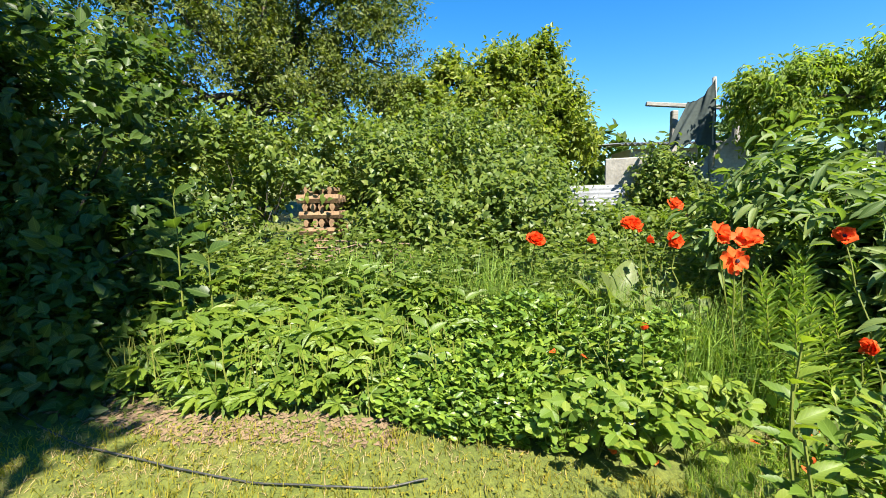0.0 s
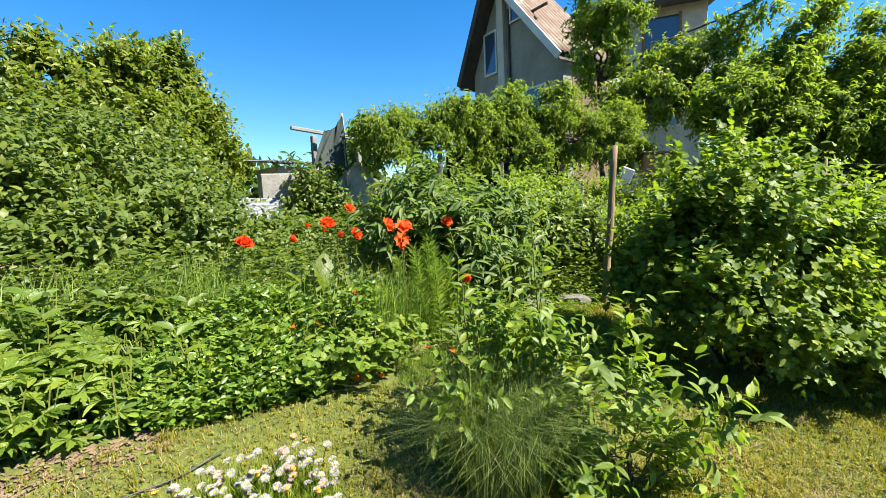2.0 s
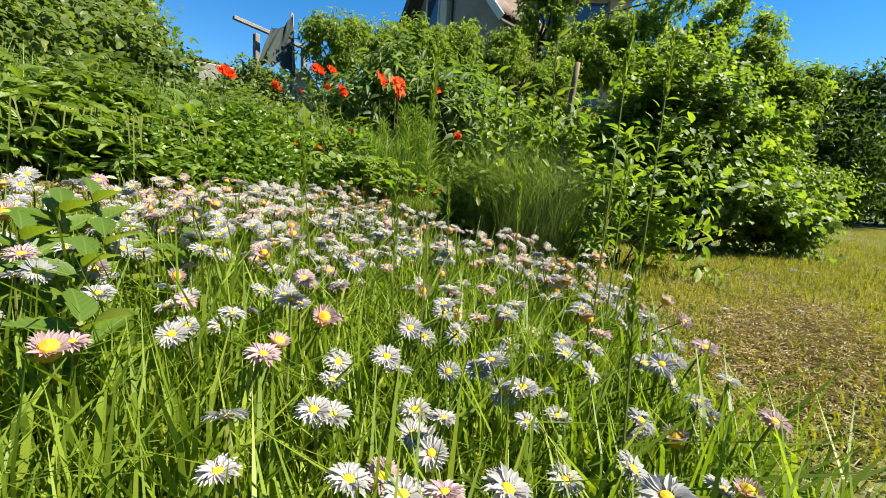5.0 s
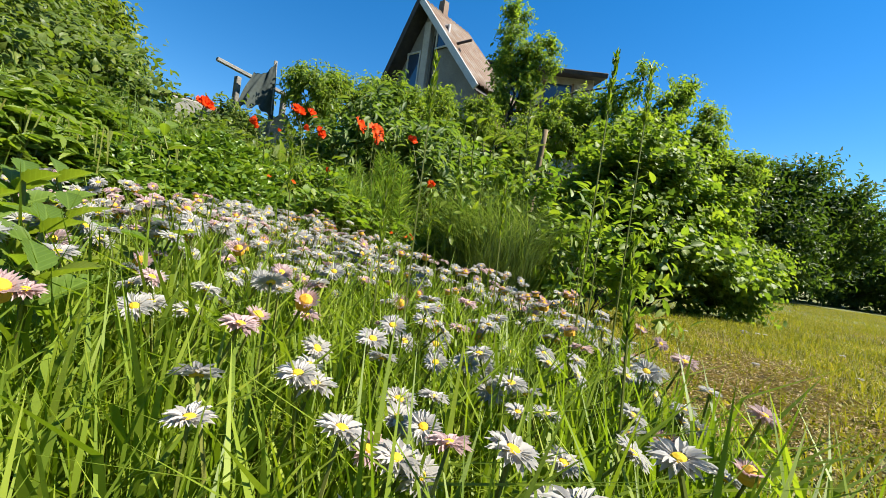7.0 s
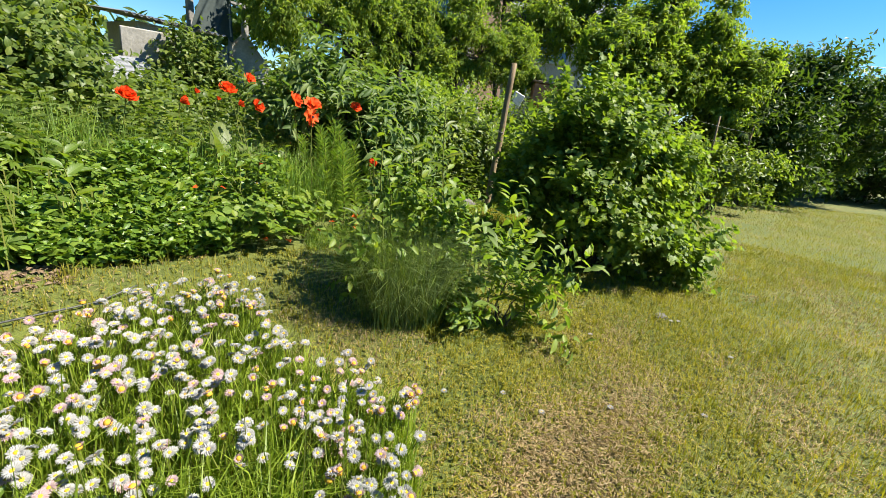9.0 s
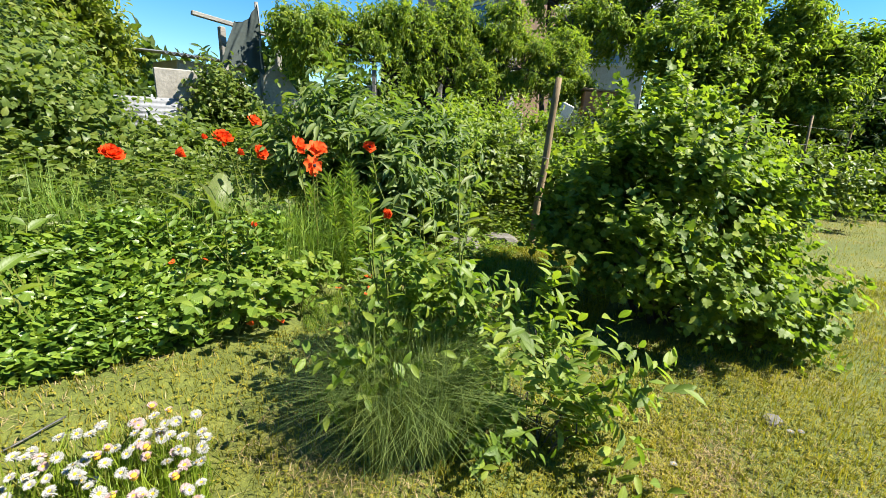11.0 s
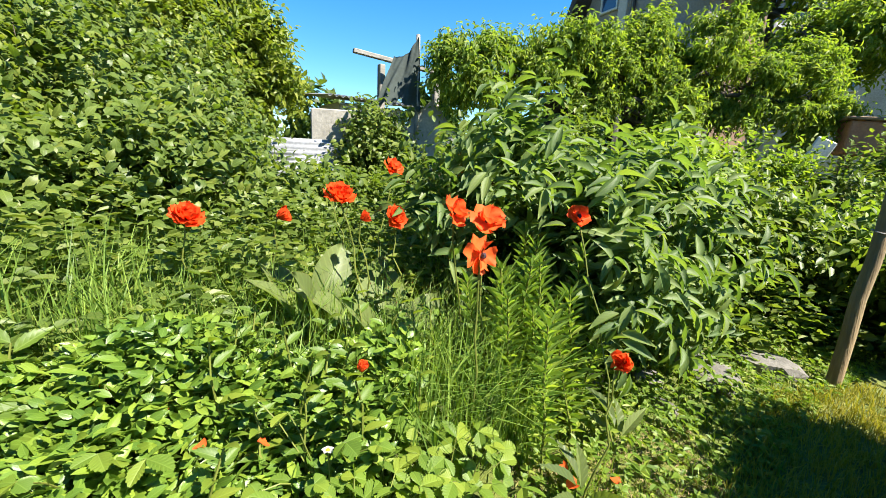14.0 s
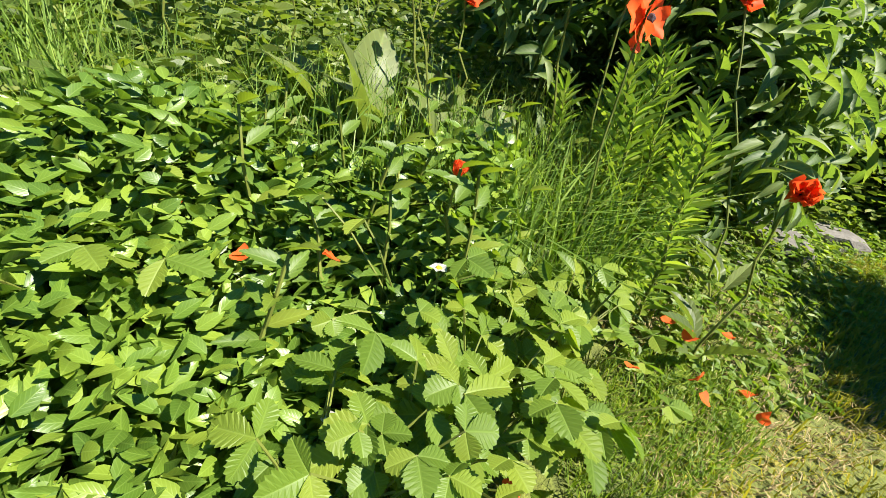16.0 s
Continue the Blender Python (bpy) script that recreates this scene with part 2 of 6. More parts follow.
def ground_material():
    """Short dry lawn over soil: green, straw and bare earth in patches of several sizes."""
    m, nt, p = base_material("lawn_ground")
    big = noise_node(nt, 1.1, 5, 0.6)
    small = noise_node(nt, 22, 5, 0.7)
    tiny = noise_node(nt, 140, 3, 0.7)
    r = ramp_node(nt, [(0.3, (0.072, 0.098, 0.012)), (0.52, (0.105, 0.118, 0.017)), (0.7, (0.15, 0.13, 0.032))])
    nt.links.new(big.outputs[0], r.inputs[0])
    r2 = ramp_node(nt, [(0.35, (0.5, 0.55, 0.4)), (0.6, (1.05, 1.05, 0.9)), (0.75, (1.35, 1.2, 0.8))])
    nt.links.new(small.outputs[0], r2.inputs[0])
    r3 = ramp_node(nt, [(0.3, (0.55, 0.55, 0.5)), (0.7, (1.3, 1.3, 1.2))])
    nt.links.new(tiny.outputs[0], r3.inputs[0])
    last = r.outputs[0]
    for other in (r2, r3):
        mix = nt.nodes.new("ShaderNodeMix")
        mix.data_type, mix.blend_type = "RGBA", "MULTIPLY"
        mix.inputs[0].default_value = 0.85
        nt.links.new(last, mix.inputs[6])
        nt.links.new(other.outputs[0], mix.inputs[7])
        last = mix.outputs[2]
    nt.links.new(last, p.inputs["Base Color"])
    b = nt.nodes.new("ShaderNodeBump")
    b.inputs["Strength"].default_value, b.inputs["Distance"].default_value = 0.8, 0.02
    nt.links.new(small.outputs[0], b.inputs["Height"])
    nt.links.new(b.outputs[0], p.inputs["Normal"])
    p.inputs["Roughness"].default_value = 0.9
    return m


M_GROUND = ground_material()

# ---- mesh helpers ----
RNG = np.random.default_rng(7)


class Geo:
    """Collects triangles, and for leaves the place of each corner on its leaf."""

    def __init__(self):
        self.v, self.f, self.uv, self.n = [], [], [], 0

    def add(self, v, f, uv=None):
        self.v.append(np.asarray(v, float).reshape(-1, 3))
        self.f.append(np.asarray(f, int).reshape(-1, 3) + self.n)
        self.uv.append(np.tile((1.0, 0.0, 0.0), (len(self.v[-1]), 1)) if uv is None else uv)
        self.n += len(self.v[-1])
        return self

    def mesh(self, name, material, smooth=False):
        me = bpy.data.meshes.new(name)
        v, f = np.concatenate(self.v), np.concatenate(self.f)
        me.vertices.add(len(v))
        me.vertices.foreach_set("co", v.astype(np.float32).ravel())
        me.loops.add(f.size)
        me.loops.foreach_set("vertex_index", f.astype(np.int32).ravel())
        me.polygons.add(len(f))
        me.polygons.foreach_set("loop_start", np.arange(0, f.size, 3, dtype=np.int32))
        me.polygons.foreach_set("use_smooth", np.full(len(f), smooth))
        me.update(calc_edges=True)
        leaf = me.attributes.new("leaf", "FLOAT_VECTOR", "POINT")
        leaf.data.foreach_set("vector", np.concatenate(self.uv).astype(np.float32).ravel())
        me.materials.append(material)
        return me


def thing(name, place, label, category, group=""):
    ob = new(name)
    ob.empty_display_size = 0.1
    ob.location = place
    return tagged(ob, label, category, group)


def part(name, geo, material, parent, label="", smooth=False):
    """Links a Geo or a mesh as one mesh object under a thing or part; coordinates are the parent's own."""
    me = geo.mesh(name, material, smooth) if isinstance(geo, Geo) else geo
    ob = new(name, me)
    ob.parent = parent
    return tagged(ob, label)


def stuff(name, geo, material, label, category, smooth=False):
    return tagged(new(name, geo.mesh(name, material, smooth)), label, category, "", "stuff")


def unit(a):
    return a / np.maximum(np.linalg.norm(a, axis=-1, keepdims=True), 1e-9)


# blades turn their faces towards the light
LEAF_TILT = np.array((0.17, -0.37, 0.91))


def rand_dirs(n):
    return unit(RNG.normal(size=(n, 3)))


# leaf shapes: x across, y along, z up; length 1
LEAF2 = (np.array([(0, 0, 0), (0.5, 0.45, 0.1), (0, 1, -0.05), (-0.5, 0.45, 0.1)]), np.array([(0, 1, 2), (0, 2, 3)]))
LEAF4 = (np.array([(0, 0, 0), (0.45, 0.28, 0.09), (0.4, 0.62, 0.06), (0, 1, -0.12), (-0.4, 0.62, 0.06), (-0.45, 0.28, 0.09)]),
         np.array([(0, 1, 2), (0, 2, 3), (0, 3, 4), (0, 4, 5)]))
LEAF8 = (np.array([(0, 0, 0), (0, 0.35, 0.03), (0, 0.7, 0), (0, 1, -0.16), (0.42, 0.26, 0.08), (0.4, 0.6, 0.05), (-0.42, 0.26, 0.08), (-0.4, 0.6, 0.05)]),
         np.array([(0, 4, 1), (1, 4, 5), (1, 5, 2), (2, 5, 3), (0, 1, 6), (1, 7, 6), (1, 2, 7), (2, 3, 7)]))


def pleated_leaf(teeth=7, pleat=0.02, fold=0.1, droop=0.16, point=1.0, blunt=0.75):
    """A leaf with a saw-toothed rim, a folded midrib and a pleat along every side vein."""
    v, f = [], []
    for k in range(teeth + 1):
        y = k / teeth * 0.93
        v.append((0, y, -droop * y * y))
    v.append((0, 1, -droop))
    last = teeth + 1
    for s in (1, -1):
        prev = 0
        for k in range(teeth):
            y = min(0.97, (k + 0.75) / teeth)
            w = 0.5 * math.sin(math.pi * y ** point) ** blunt
            yn = min(0.985, (k + 1.12) / teeth)
            wn = 0.5 * math.sin(math.pi * min(0.985, yn) ** point) ** blunt * 0.84
            tip, notch = len(v), len(v) + 1
            v.append((s * w, y + 0.035, 2 * fold * w - droop * y * y - pleat))
            v.append((s * wn, yn, 2 * fold * wn - droop * yn * yn + pleat))
            tris = [(k, tip, notch), (k, notch, k + 1)]
            if k:
                tris.append((prev, tip, k))
            f += tris if s > 0 else [t[::-1] for t in tris]
            prev = notch
        f.append((teeth, prev, last) if s > 0 else (last, prev, teeth))
    return np.array(v, float), np.array(f)


def lobed_leaf():
    """A currant leaf: five toothed lobes round a hollow centre."""
    half = [(0.0, 0.0), (0.2, -0.04), (0.47, 0.1), (0.4, 0.24), (0.56, 0.46), (0.4, 0.55), (0.36, 0.66), (0.2, 0.66), (0.15, 0.84), (0.0, 1.0)]
    rim = half + [(-x, y) for x, y in half[-2:0:-1]]
    v = [(0, 0.36, -0.03)] + [(x, y, 0.16 * abs(x) - 0.12 * y * y + 0.03 * math.sin(17 * x + 9 * y)) for x, y in rim]
    n = len(rim)
    return np.array(v, float), np.array([(0, 1 + i, 1 + (i + 1) % n) for i in range(n)])


def pointed_blade(rows=6, fold=0.16, droop=0.16, fullness=0.85):
    """A smooth-rimmed leaf, pointed at both ends, folded along its midrib."""
    v, f = [], []
    for k in range(rows):
        u = k / (rows - 1)
        w = 0.5 * math.sin(math.pi * min(1, u * 0.98 + 0.02) ** 0.85) ** fullness
        z = -droop * u * u
        v += [(-w, u, z + fold * w), (0, u, z), (w, u, z + fold * w)]
    for k in range(rows - 1):
        for c in (0, 1):
            a = 3 * k + c
            f += [(a, a + 1, a + 4), (a, a + 4, a + 3)]
    return np.array(v, float), np.array(f)


TOOTHED = pleated_leaf(6, 0.01, 0.12, 0.2, 0.8, 0.9)
STRAWBERRY = pleated_leaf(8, 0.011, 0.1, 0.14, 1.15, 0.7)
LOBED = lobed_leaf()
PALMLEAF = pleated_leaf(5, 0.015, 0.14, 0.16, 0.95, 0.9)


def broad_blade(rows=8, cols=5):
    """A large leaf: arching, gutter-shaped, with a waved rim."""
    u, w = np.meshgrid(np.linspace(0, 1, rows), np.linspace(-1, 1, cols), indexing="ij")
    half = 0.5 * np.sin(np.pi * np.clip(0.04 + 0.96 * u, 0, 1) ** 0.8) ** 0.75
    x = w * half
    z = 0.1 * np.abs(w) * half * 2 - 0.3 * u ** 2.2 + 0.02 * np.sin(u * 17 + w * 3) * np.abs(w)
    v = np.stack([x, u, z], -1).reshape(-1, 3)
    f = []
    for j in range(rows - 1):
        for i in range(cols - 1):
            a = j * cols + i
            f += [(a, a + 1, a + cols + 1), (a, a + cols + 1, a + cols)]
    return v, np.array(f)


BROAD = broad_blade()
OVAL = pointed_blade(5)
LANCE = pointed_blade(6, 0.3, 0.28, 1.0)


def place_leaves(geo, shape, pos, along, normal, length, width):
    """Lays one leaf shape at many places."""
    v, f = shape
    n = len(pos)
    y = unit(along)
    x = unit(np.cross(y, normal))
    z = np.cross(x, y)
    length, width = np.broadcast_to(length, n), np.broadcast_to(width, n)
    out = (pos[:, None] + (v[None, :, 0:1] * width[:, None, None]) * x[:, None] + (v[None, :, 1:2] * length[:, None, None]) * y[:, None]
           + (v[None, :, 2:3] * length[:, None, None]) * z[:, None])
    geo.add(out.reshape(-1, 3), (f[None] + (np.arange(n) * len(v))[:, None, None]).reshape(-1, 3), np.tile(v * (1, 1, 0), (n, 1)))


def place_fans(geo, shape, pos, along, normal, length, width, angles):
    """Compound leaves: several leaflets spread from one point."""
    y = unit(along)
    x = unit(np.cross(y, normal))
    z = np.cross(x, y)
    for a in angles:
        d = y * math.cos(radians(a)) + x * math.sin(radians(a))
        k = 1 - 0.28 * abs(a) / 110
        place_leaves(geo, shape, pos, d - 0.12 * z, z + 0.25 * RNG.normal(size=pos.shape), length * k, width * k)


def tube(geo, points, radii, sides=6):
    """A tapering round rod along points."""
    p = np.asarray(points, float)
    r = np.broadcast_to(radii, len(p))
    t = unit(np.gradient(p, axis=0))
    ref = np.where(np.abs(t[:, 2:3]) > 0.9, (1.0, 0, 0), (0, 0, 1.0))
    a = unit(np.cross(t, ref))
    b = np.cross(t, a)
    ang = np.linspace(0, 2 * math.pi, sides, endpoint=False)
    rings = p[:, None] + r[:, None, None] * (np.cos(ang)[None, :, None] * a[:, None] + np.sin(ang)[None, :, None] * b[:, None])
    v = np.concatenate([rings.reshape(-1, 3), p[:1], p[-1:]])
    f = []
    for i in range(len(p) - 1):
        for j in range(sides):
            k = (j + 1) % sides
            f += [(i * sides + j, i * sides + k, (i + 1) * sides + k), (i * sides + j, (i + 1) * sides + k, (i + 1) * sides + j)]
    c0, c1, o = len(p) * sides, len(p) * sides + 1, (len(p) - 1) * sides
    for j in range(sides):
        k = (j + 1) % sides
        f += [(c0, k, j), (c1, o + j, o + k)]
    geo.add(v, f)


def bend(a, b, sag=0.0, n=5, wob=0.0):
    """Points from a to b on a bowed line."""
    a, b = np.array(a, float), np.array(b, float)
    s = np.linspace(0, 1, n)[:, None]
    out = a + (b - a) * s
    out[:, 2] += (sag * 4 * s * (1 - s))[:, 0]
    if wob:
        out[1:-1] += RNG.normal(size=(n - 2, 3)) * wob
    return out


def box(size, m=None, bevel=0.006):
    """A box with softened edges, as a Geo."""
    bm = bmesh.new()
    bmesh.ops.create_cube(bm, size=1)
    bmesh.ops.scale(bm, vec=size, verts=bm.verts)
    if bevel:
        bmesh.ops.bevel(bm, geom=bm.edges[:], offset=min(bevel, min(size) * 0.3), segments=1, affect="EDGES")
    bmesh.ops.triangulate(bm, faces=bm.faces)
    if m is not None:
        bmesh.ops.transform(bm, matrix=m, verts=bm.verts)
    bm.verts.ensure_lookup_table()
    g = Geo().add([v.co[:] for v in bm.verts], [[v.index for v in f.verts] for f in bm.faces])
    bm.free()
    return g


def sheet(width, height, m, waves=0, depth=0.02, thick=0.004, sag=0.0, nx=None):
    """A thin sheet in x and z, corrugated across x when waves are given, with real thickness."""
    nx = nx or max(2, waves * 6 + 1)
    nz = 6
    g = Geo()
    x = np.linspace(-0.5, 0.5, nx)
    z = np.linspace(0, 1, nz)
    X, Z = np.meshgrid(x, z)
    Y = depth * np.sin(X * waves * 2 * math.pi) if waves else np.zeros_like(X)
    Y = Y + sag * np.sin(X * 5 + Z * 4) * np.cos(Z * 6 + X * 2)
    front = np.stack([X * width, Y, Z * height], -1).reshape(-1, 3)
    back = front + (0, thick, 0)
    f = []
    for j in range(nz - 1):
        for i in range(nx - 1):
            a = j * nx + i
            f += [(a, a + 1, a + nx + 1), (a, a + nx + 1, a + nx)]
    f = np.array(f)
    n = len(front)
    rim = [(j * nx) for j in range(nz)], [(j * nx + nx - 1) for j in range(nz)], list(range(nx)), [(nz - 1) * nx + i for i in range(nx)]
    side = []
    for chain in rim:
        for a, b in zip(chain, chain[1:]):
            side += [(a, b, b + n), (a, b + n, a + n)]
    v = np.concatenate([front, back])
    mm = np.array(m)
    v = v @ mm[:3, :3].T + mm[:3, 3]
    return g.add(v, np.concatenate([f, f[:, ::-1] + n, np.array(side)]))


def rise(x, y):
    """Height of the ground: flat lawn, then a gentle bank up to the house."""
    y = np.asarray(y, float)
    x = np.asarray(x, float)
    s = np.clip(y - 0.15, 0, None)
    h = np.where(y < 6, 0.145 * s, 0.848 + 0.09 * np.clip(y - 6, 0, 14))
    return h + 0.012 * np.sin(x * 2.3 + y * 1.7) * np.cos(y * 2.9 - x) * np.exp(-((y + 0.5) ** 2) / 60)


def inside(poly, n):
    """n random places within a polygon in the plan."""
    p = np.array(poly, float)
    lo, hi = p.min(0), p.max(0)
    out = np.zeros((0, 2))
    while len(out) < n:
        q = lo + RNG.random((2 * n + 50, 2)) * (hi - lo)
        hit = np.zeros(len(q), bool)
        for a, b in zip(p, np.roll(p, -1, 0)):
            cross = (a[1] > q[:, 1]) != (b[1] > q[:, 1])
            hit ^= cross & (q[:, 0] < (b[0] - a[0]) * (q[:, 1] - a[1]) / (b[1] - a[1] + 1e-12) + a[0])
        out = np.concatenate([out, q[hit]])
    return out[:n]


def lumps(d, seed):
    """Uneven factor for a crown's radius in directions d."""
    s = seed * 1.37
    return (1 + 0.16 * np.sin(d[:, 0] * 4.1 + s) * np.sin(d[:, 1] * 4.7 + 2 * s) + 0.12 * np.sin(d[:, 2] * 7.3 + d[:, 0] * 5.9 + 3 * s)
            + 0.09 * np.sin(d[:, 1] * 12.1 + d[:, 2] * 9.7 + s))


def crown(geo, balls, twigs, per_twig, leaf, width, shape=LEAF2, twig_len=0.25, droop=0.0, inner=0.35, seed=1, up=0.25, floor_z=None):
    """Foliage: leafy twigs spread over the uneven shells of several lobes; some lie deeper inside."""
    balls = np.array(balls, float)
    area = (balls[:, 3] * balls[:, 4] + balls[:, 3] * balls[:, 5] + balls[:, 4] * balls[:, 5])
    which = RNG.choice(len(balls), twigs, p=area / area.sum())
    # twigs gather in sprays, with gaps between them
    many = int(np.clip(twigs / len(balls) / 18, 7, 60))
    sprays = rand_dirs(len(balls) * many)
    far = 0.8 + 0.34 * RNG.random(len(sprays))
    pick = which * many + RNG.integers(0, many, twigs)
    d = unit(sprays[pick] + 1.05 / math.sqrt(many) * rand_dirs(twigs))
    rad = (1 - inner * RNG.random(twigs) ** 1.6) * lumps(d + which[:, None] * 0.7, seed) * far[pick]
    c = balls[which]
    pos = c[:, :3] + d * rad[:, None] * c[:, 3:6]
    out = d
    grow = unit(d * 0.8 + rand_dirs(twigs) * 0.75 + np.array((0, 0, up - droop)))
    if floor_z is not None:
        keep = pos[:, 2] > floor_z(pos[:, 0], pos[:, 1]) + 0.03
        pos, grow, out = pos[keep], grow[keep], out[keep]
    n = len(pos)
    ln = twig_len * (0.5 + RNG.random(n))
    for k in range(per_twig):
        s = (k + 0.3 + 0.4 * RNG.random(n)) / per_twig
        p = pos + grow * (ln * s)[:, None]
        p[:, 2] -= droop * 0.5 * ln * s * s
        side = unit(np.cross(grow, rand_dirs(n)))
        al = unit(grow * 0.55 + side * 0.9 + np.array((0, 0, -droop)))
        nm = unit(LEAF_TILT * 0.95 + 0.55 * rand_dirs(n) + 0.5 * out)
        sz = leaf * (0.65 + 0.6 * RNG.random(n))
        place_leaves(geo, shape, p, al, nm, sz, sz * width)
    return pos


def blades(geo, xy, height, width, lean=0.35, base=None, head=None):
    """Grass blades that taper and bow."""
    n = len(xy)
    z = rise(xy[:, 0], xy[:, 1]) if base is None else base
    root = np.column_stack([xy, z])
    h = height * (0.45 + 0.75 * RNG.random(n))
    ang = RNG.random(n) * 2 * math.pi
    out = np.column_stack([np.cos(ang), np.sin(ang), np.zeros(n)])
    ln = lean * RNG.random(n) + 0.05
    sidew = np.column_stack([-np.sin(ang + 0.5), np.cos(ang + 0.5), np.zeros(n)]) * (width * (0.6 + 0.8 * RNG.random(n)))[:, None]
    mid = root + out * (h * ln * 0.35)[:, None] + np.column_stack([0 * h, 0 * h, h * 0.6])
    tip = root + out * (h * ln * 1.15)[:, None] + np.column_stack([0 * h, 0 * h, h * (1 - 0.35 * ln)])
    v = np.stack([root - sidew / 2, root + sidew / 2, mid - sidew * 0.4, mid + sidew * 0.4, tip], 1)
    f = np.array([(0, 1, 3), (0, 3, 2), (2, 3, 4)])
    geo.add(v.reshape(-1, 3), (f[None] + (np.arange(n) * 5)[:, None, None]).reshape(-1, 3))
    return tip


# ---- ground ----


def build_ground():
    near = np.arange(-6, 10.01, 0.2)
    far = np.array([0.4, 1, 2, 4, 8, 15, 30, 60, 120, 250, 500, 900])
    gx = np.concatenate([near[0] - far[::-1], near, near[-1] + far])
    gy = gx
    X, Y = np.meshgrid(gx, gy)
    v = np.stack([X, Y, rise(X, Y)], -1).reshape(-1, 3)
    n = len(gx)
    i, j = np.meshgrid(np.arange(n - 1), np.arange(n - 1))
    a = (j * n + i).ravel()
    f = np.concatenate([np.stack([a, a + 1, a + n + 1], -1), np.stack([a, a + n + 1, a + n], -1)])
    ob = new("ground", Geo().add(v, f).mesh("ground", M_GROUND, True))
    tagged(ob, "sunny dry lawn with yellowed patches on a gentle bank", "lawn", "", "structure")


build_ground()

# ---- trees ----


def tree(name, base, height, lean, balls, leaf_mat, twigs, per_twig, leaf, width, label, limb_r=0.1, **how):
    """Trunk with limbs that reach into each lobe, and a crown of leafy twigs."""
    b = np.array(base, float)
    t = thing(name, base, label, "tree")
    top = np.array((lean[0], lean[1], height))
    g = Geo()
    tube(g, bend((0, 0, -0.1), top, 0, 7, 0.04), np.linspace(limb_r, limb_r * 0.55, 7), 8)
    part("trunk", g, M_BARK, t, "rough grey-brown bark", True)
    g = Geo()
    for x, y, z, rx, ry, rz in balls:
        c = np.array((x, y, z)) - b
        start = top * (0.6 + 0.4 * RNG.random())
        tube(g, bend(start, c, 0.15, 6, 0.06), np.linspace(limb_r * 0.5, limb_r * 0.16, 6), 6)
        for _ in range(5):
            e = c + rand_dirs(1)[0] * np.array((rx, ry, rz)) * 0.85
            tube(g, bend(c, e, 0.08, 4, 0.05), np.linspace(limb_r * 0.18, limb_r * 0.05, 4), 4)
    part("branchwork", g, M_BARK, t, "", True)
    g = Geo()
    rel = [(x - b[0], y - b[1], z - b[2], rx, ry, rz) for x, y, z, rx, ry, rz in balls]
    crown(g, rel, twigs, per_twig, leaf, width, **how)
    part("crown", g, leaf_mat, t)
    return t


tree("plum_tree", (-3.6, 8.4, 1.05), 2.8, (0.3, -0.3),
     [(-4.6, 8.3, 4.6, 2.0, 1.8, 2.3), (-2.6, 8.3, 4.4, 1.7, 1.6, 2.0), (-1.5, 8.6, 3.9, 1.15, 1.2, 1.5), (-6.4, 7.6, 4.2, 1.9, 1.8, 2.4),
      (-3.4, 7.6, 2.9, 1.9, 1.2, 1.1), (-1.5, 8.0, 2.6, 1.1, 1.0, 1.1), (-3.0, 8.4, 6.2, 2.2, 1.6, 1.3), (-1.9, 8.7, 5.3, 1.1, 1.1, 1.2), (-5.6, 8.0, 6.3, 2.2, 1.6, 1.3), (-5.6, 6.6, 2.6, 1.6, 1.3, 1.4)],
     M_TREE_DARK, 17000, 9, 0.085, 0.5, "tall plum tree with a dense dark green crown", 0.14, twig_len=0.4, inner=0.4, seed=2)
tree("willow_tree", (1.6, 9.4, 1.15), 1.9, (0.1, 0.1),
     [(1.75, 9.3, 3.35, 0.8, 0.8, 0.8), (0.6, 9.2, 3.1, 0.8, 0.8, 0.75), (1.2, 9.3, 3.9, 0.35, 0.35, 0.45), (2.1, 9.2, 4.0, 0.3, 0.3, 0.4), (0.2, 9.1, 3.7, 0.3, 0.3, 0.4), (2.5, 9.3, 2.6, 0.75, 0.8, 0.75), (1.3, 8.8, 2.4, 1.2, 0.9, 0.8), (-0.4, 9.0, 2.7, 0.9, 0.8, 1.0)],
     M_TREE_LIGHT, 5200, 9, 0.12, 0.5, "light green tree with a rounded feathery crown behind the brambles", 0.09, shape=LEAF4, twig_len=0.34, inner=0.5, seed=5, up=0.4)
tree("peach_tree", (7.3, 4.25, 0.6), 1.9, (-0.1, 0.1),
     [(4.22, 5.65, 2.55, 0.36, 0.38, 0.34), (4.7, 5.55, 2.68, 0.3, 0.32, 0.34), (5.3, 5.25, 2.75, 0.36, 0.36, 0.34), (5.75, 5.1, 3.0, 0.4, 0.4, 0.36), (6.3, 4.9, 2.7, 0.4, 0.4, 0.38), (6.9, 4.75, 3.15, 0.4, 0.4, 0.38),
      (7.3, 4.55, 2.75, 0.42, 0.42, 0.4), (6.95, 4.3, 2.3, 0.36, 0.38, 0.34), (7.8, 3.7, 2.55, 0.44, 0.44, 0.42), (7.6, 4.05, 3.15, 0.4, 0.4, 0.36), (8.5, 3.3, 2.75, 0.44, 0.44, 0.42), (8.2, 3.0, 2.3, 0.36, 0.36, 0.34), (6.0, 4.9, 2.3, 0.26, 0.26, 0.24)],
     M_PEACH, 6200, 9, 0.08, 0.34, "spreading peach tree with drooping narrow leaves before the house", 0.09, shape=LANCE, twig_len=0.26, droop=0.5, seed=8, up=0.1)
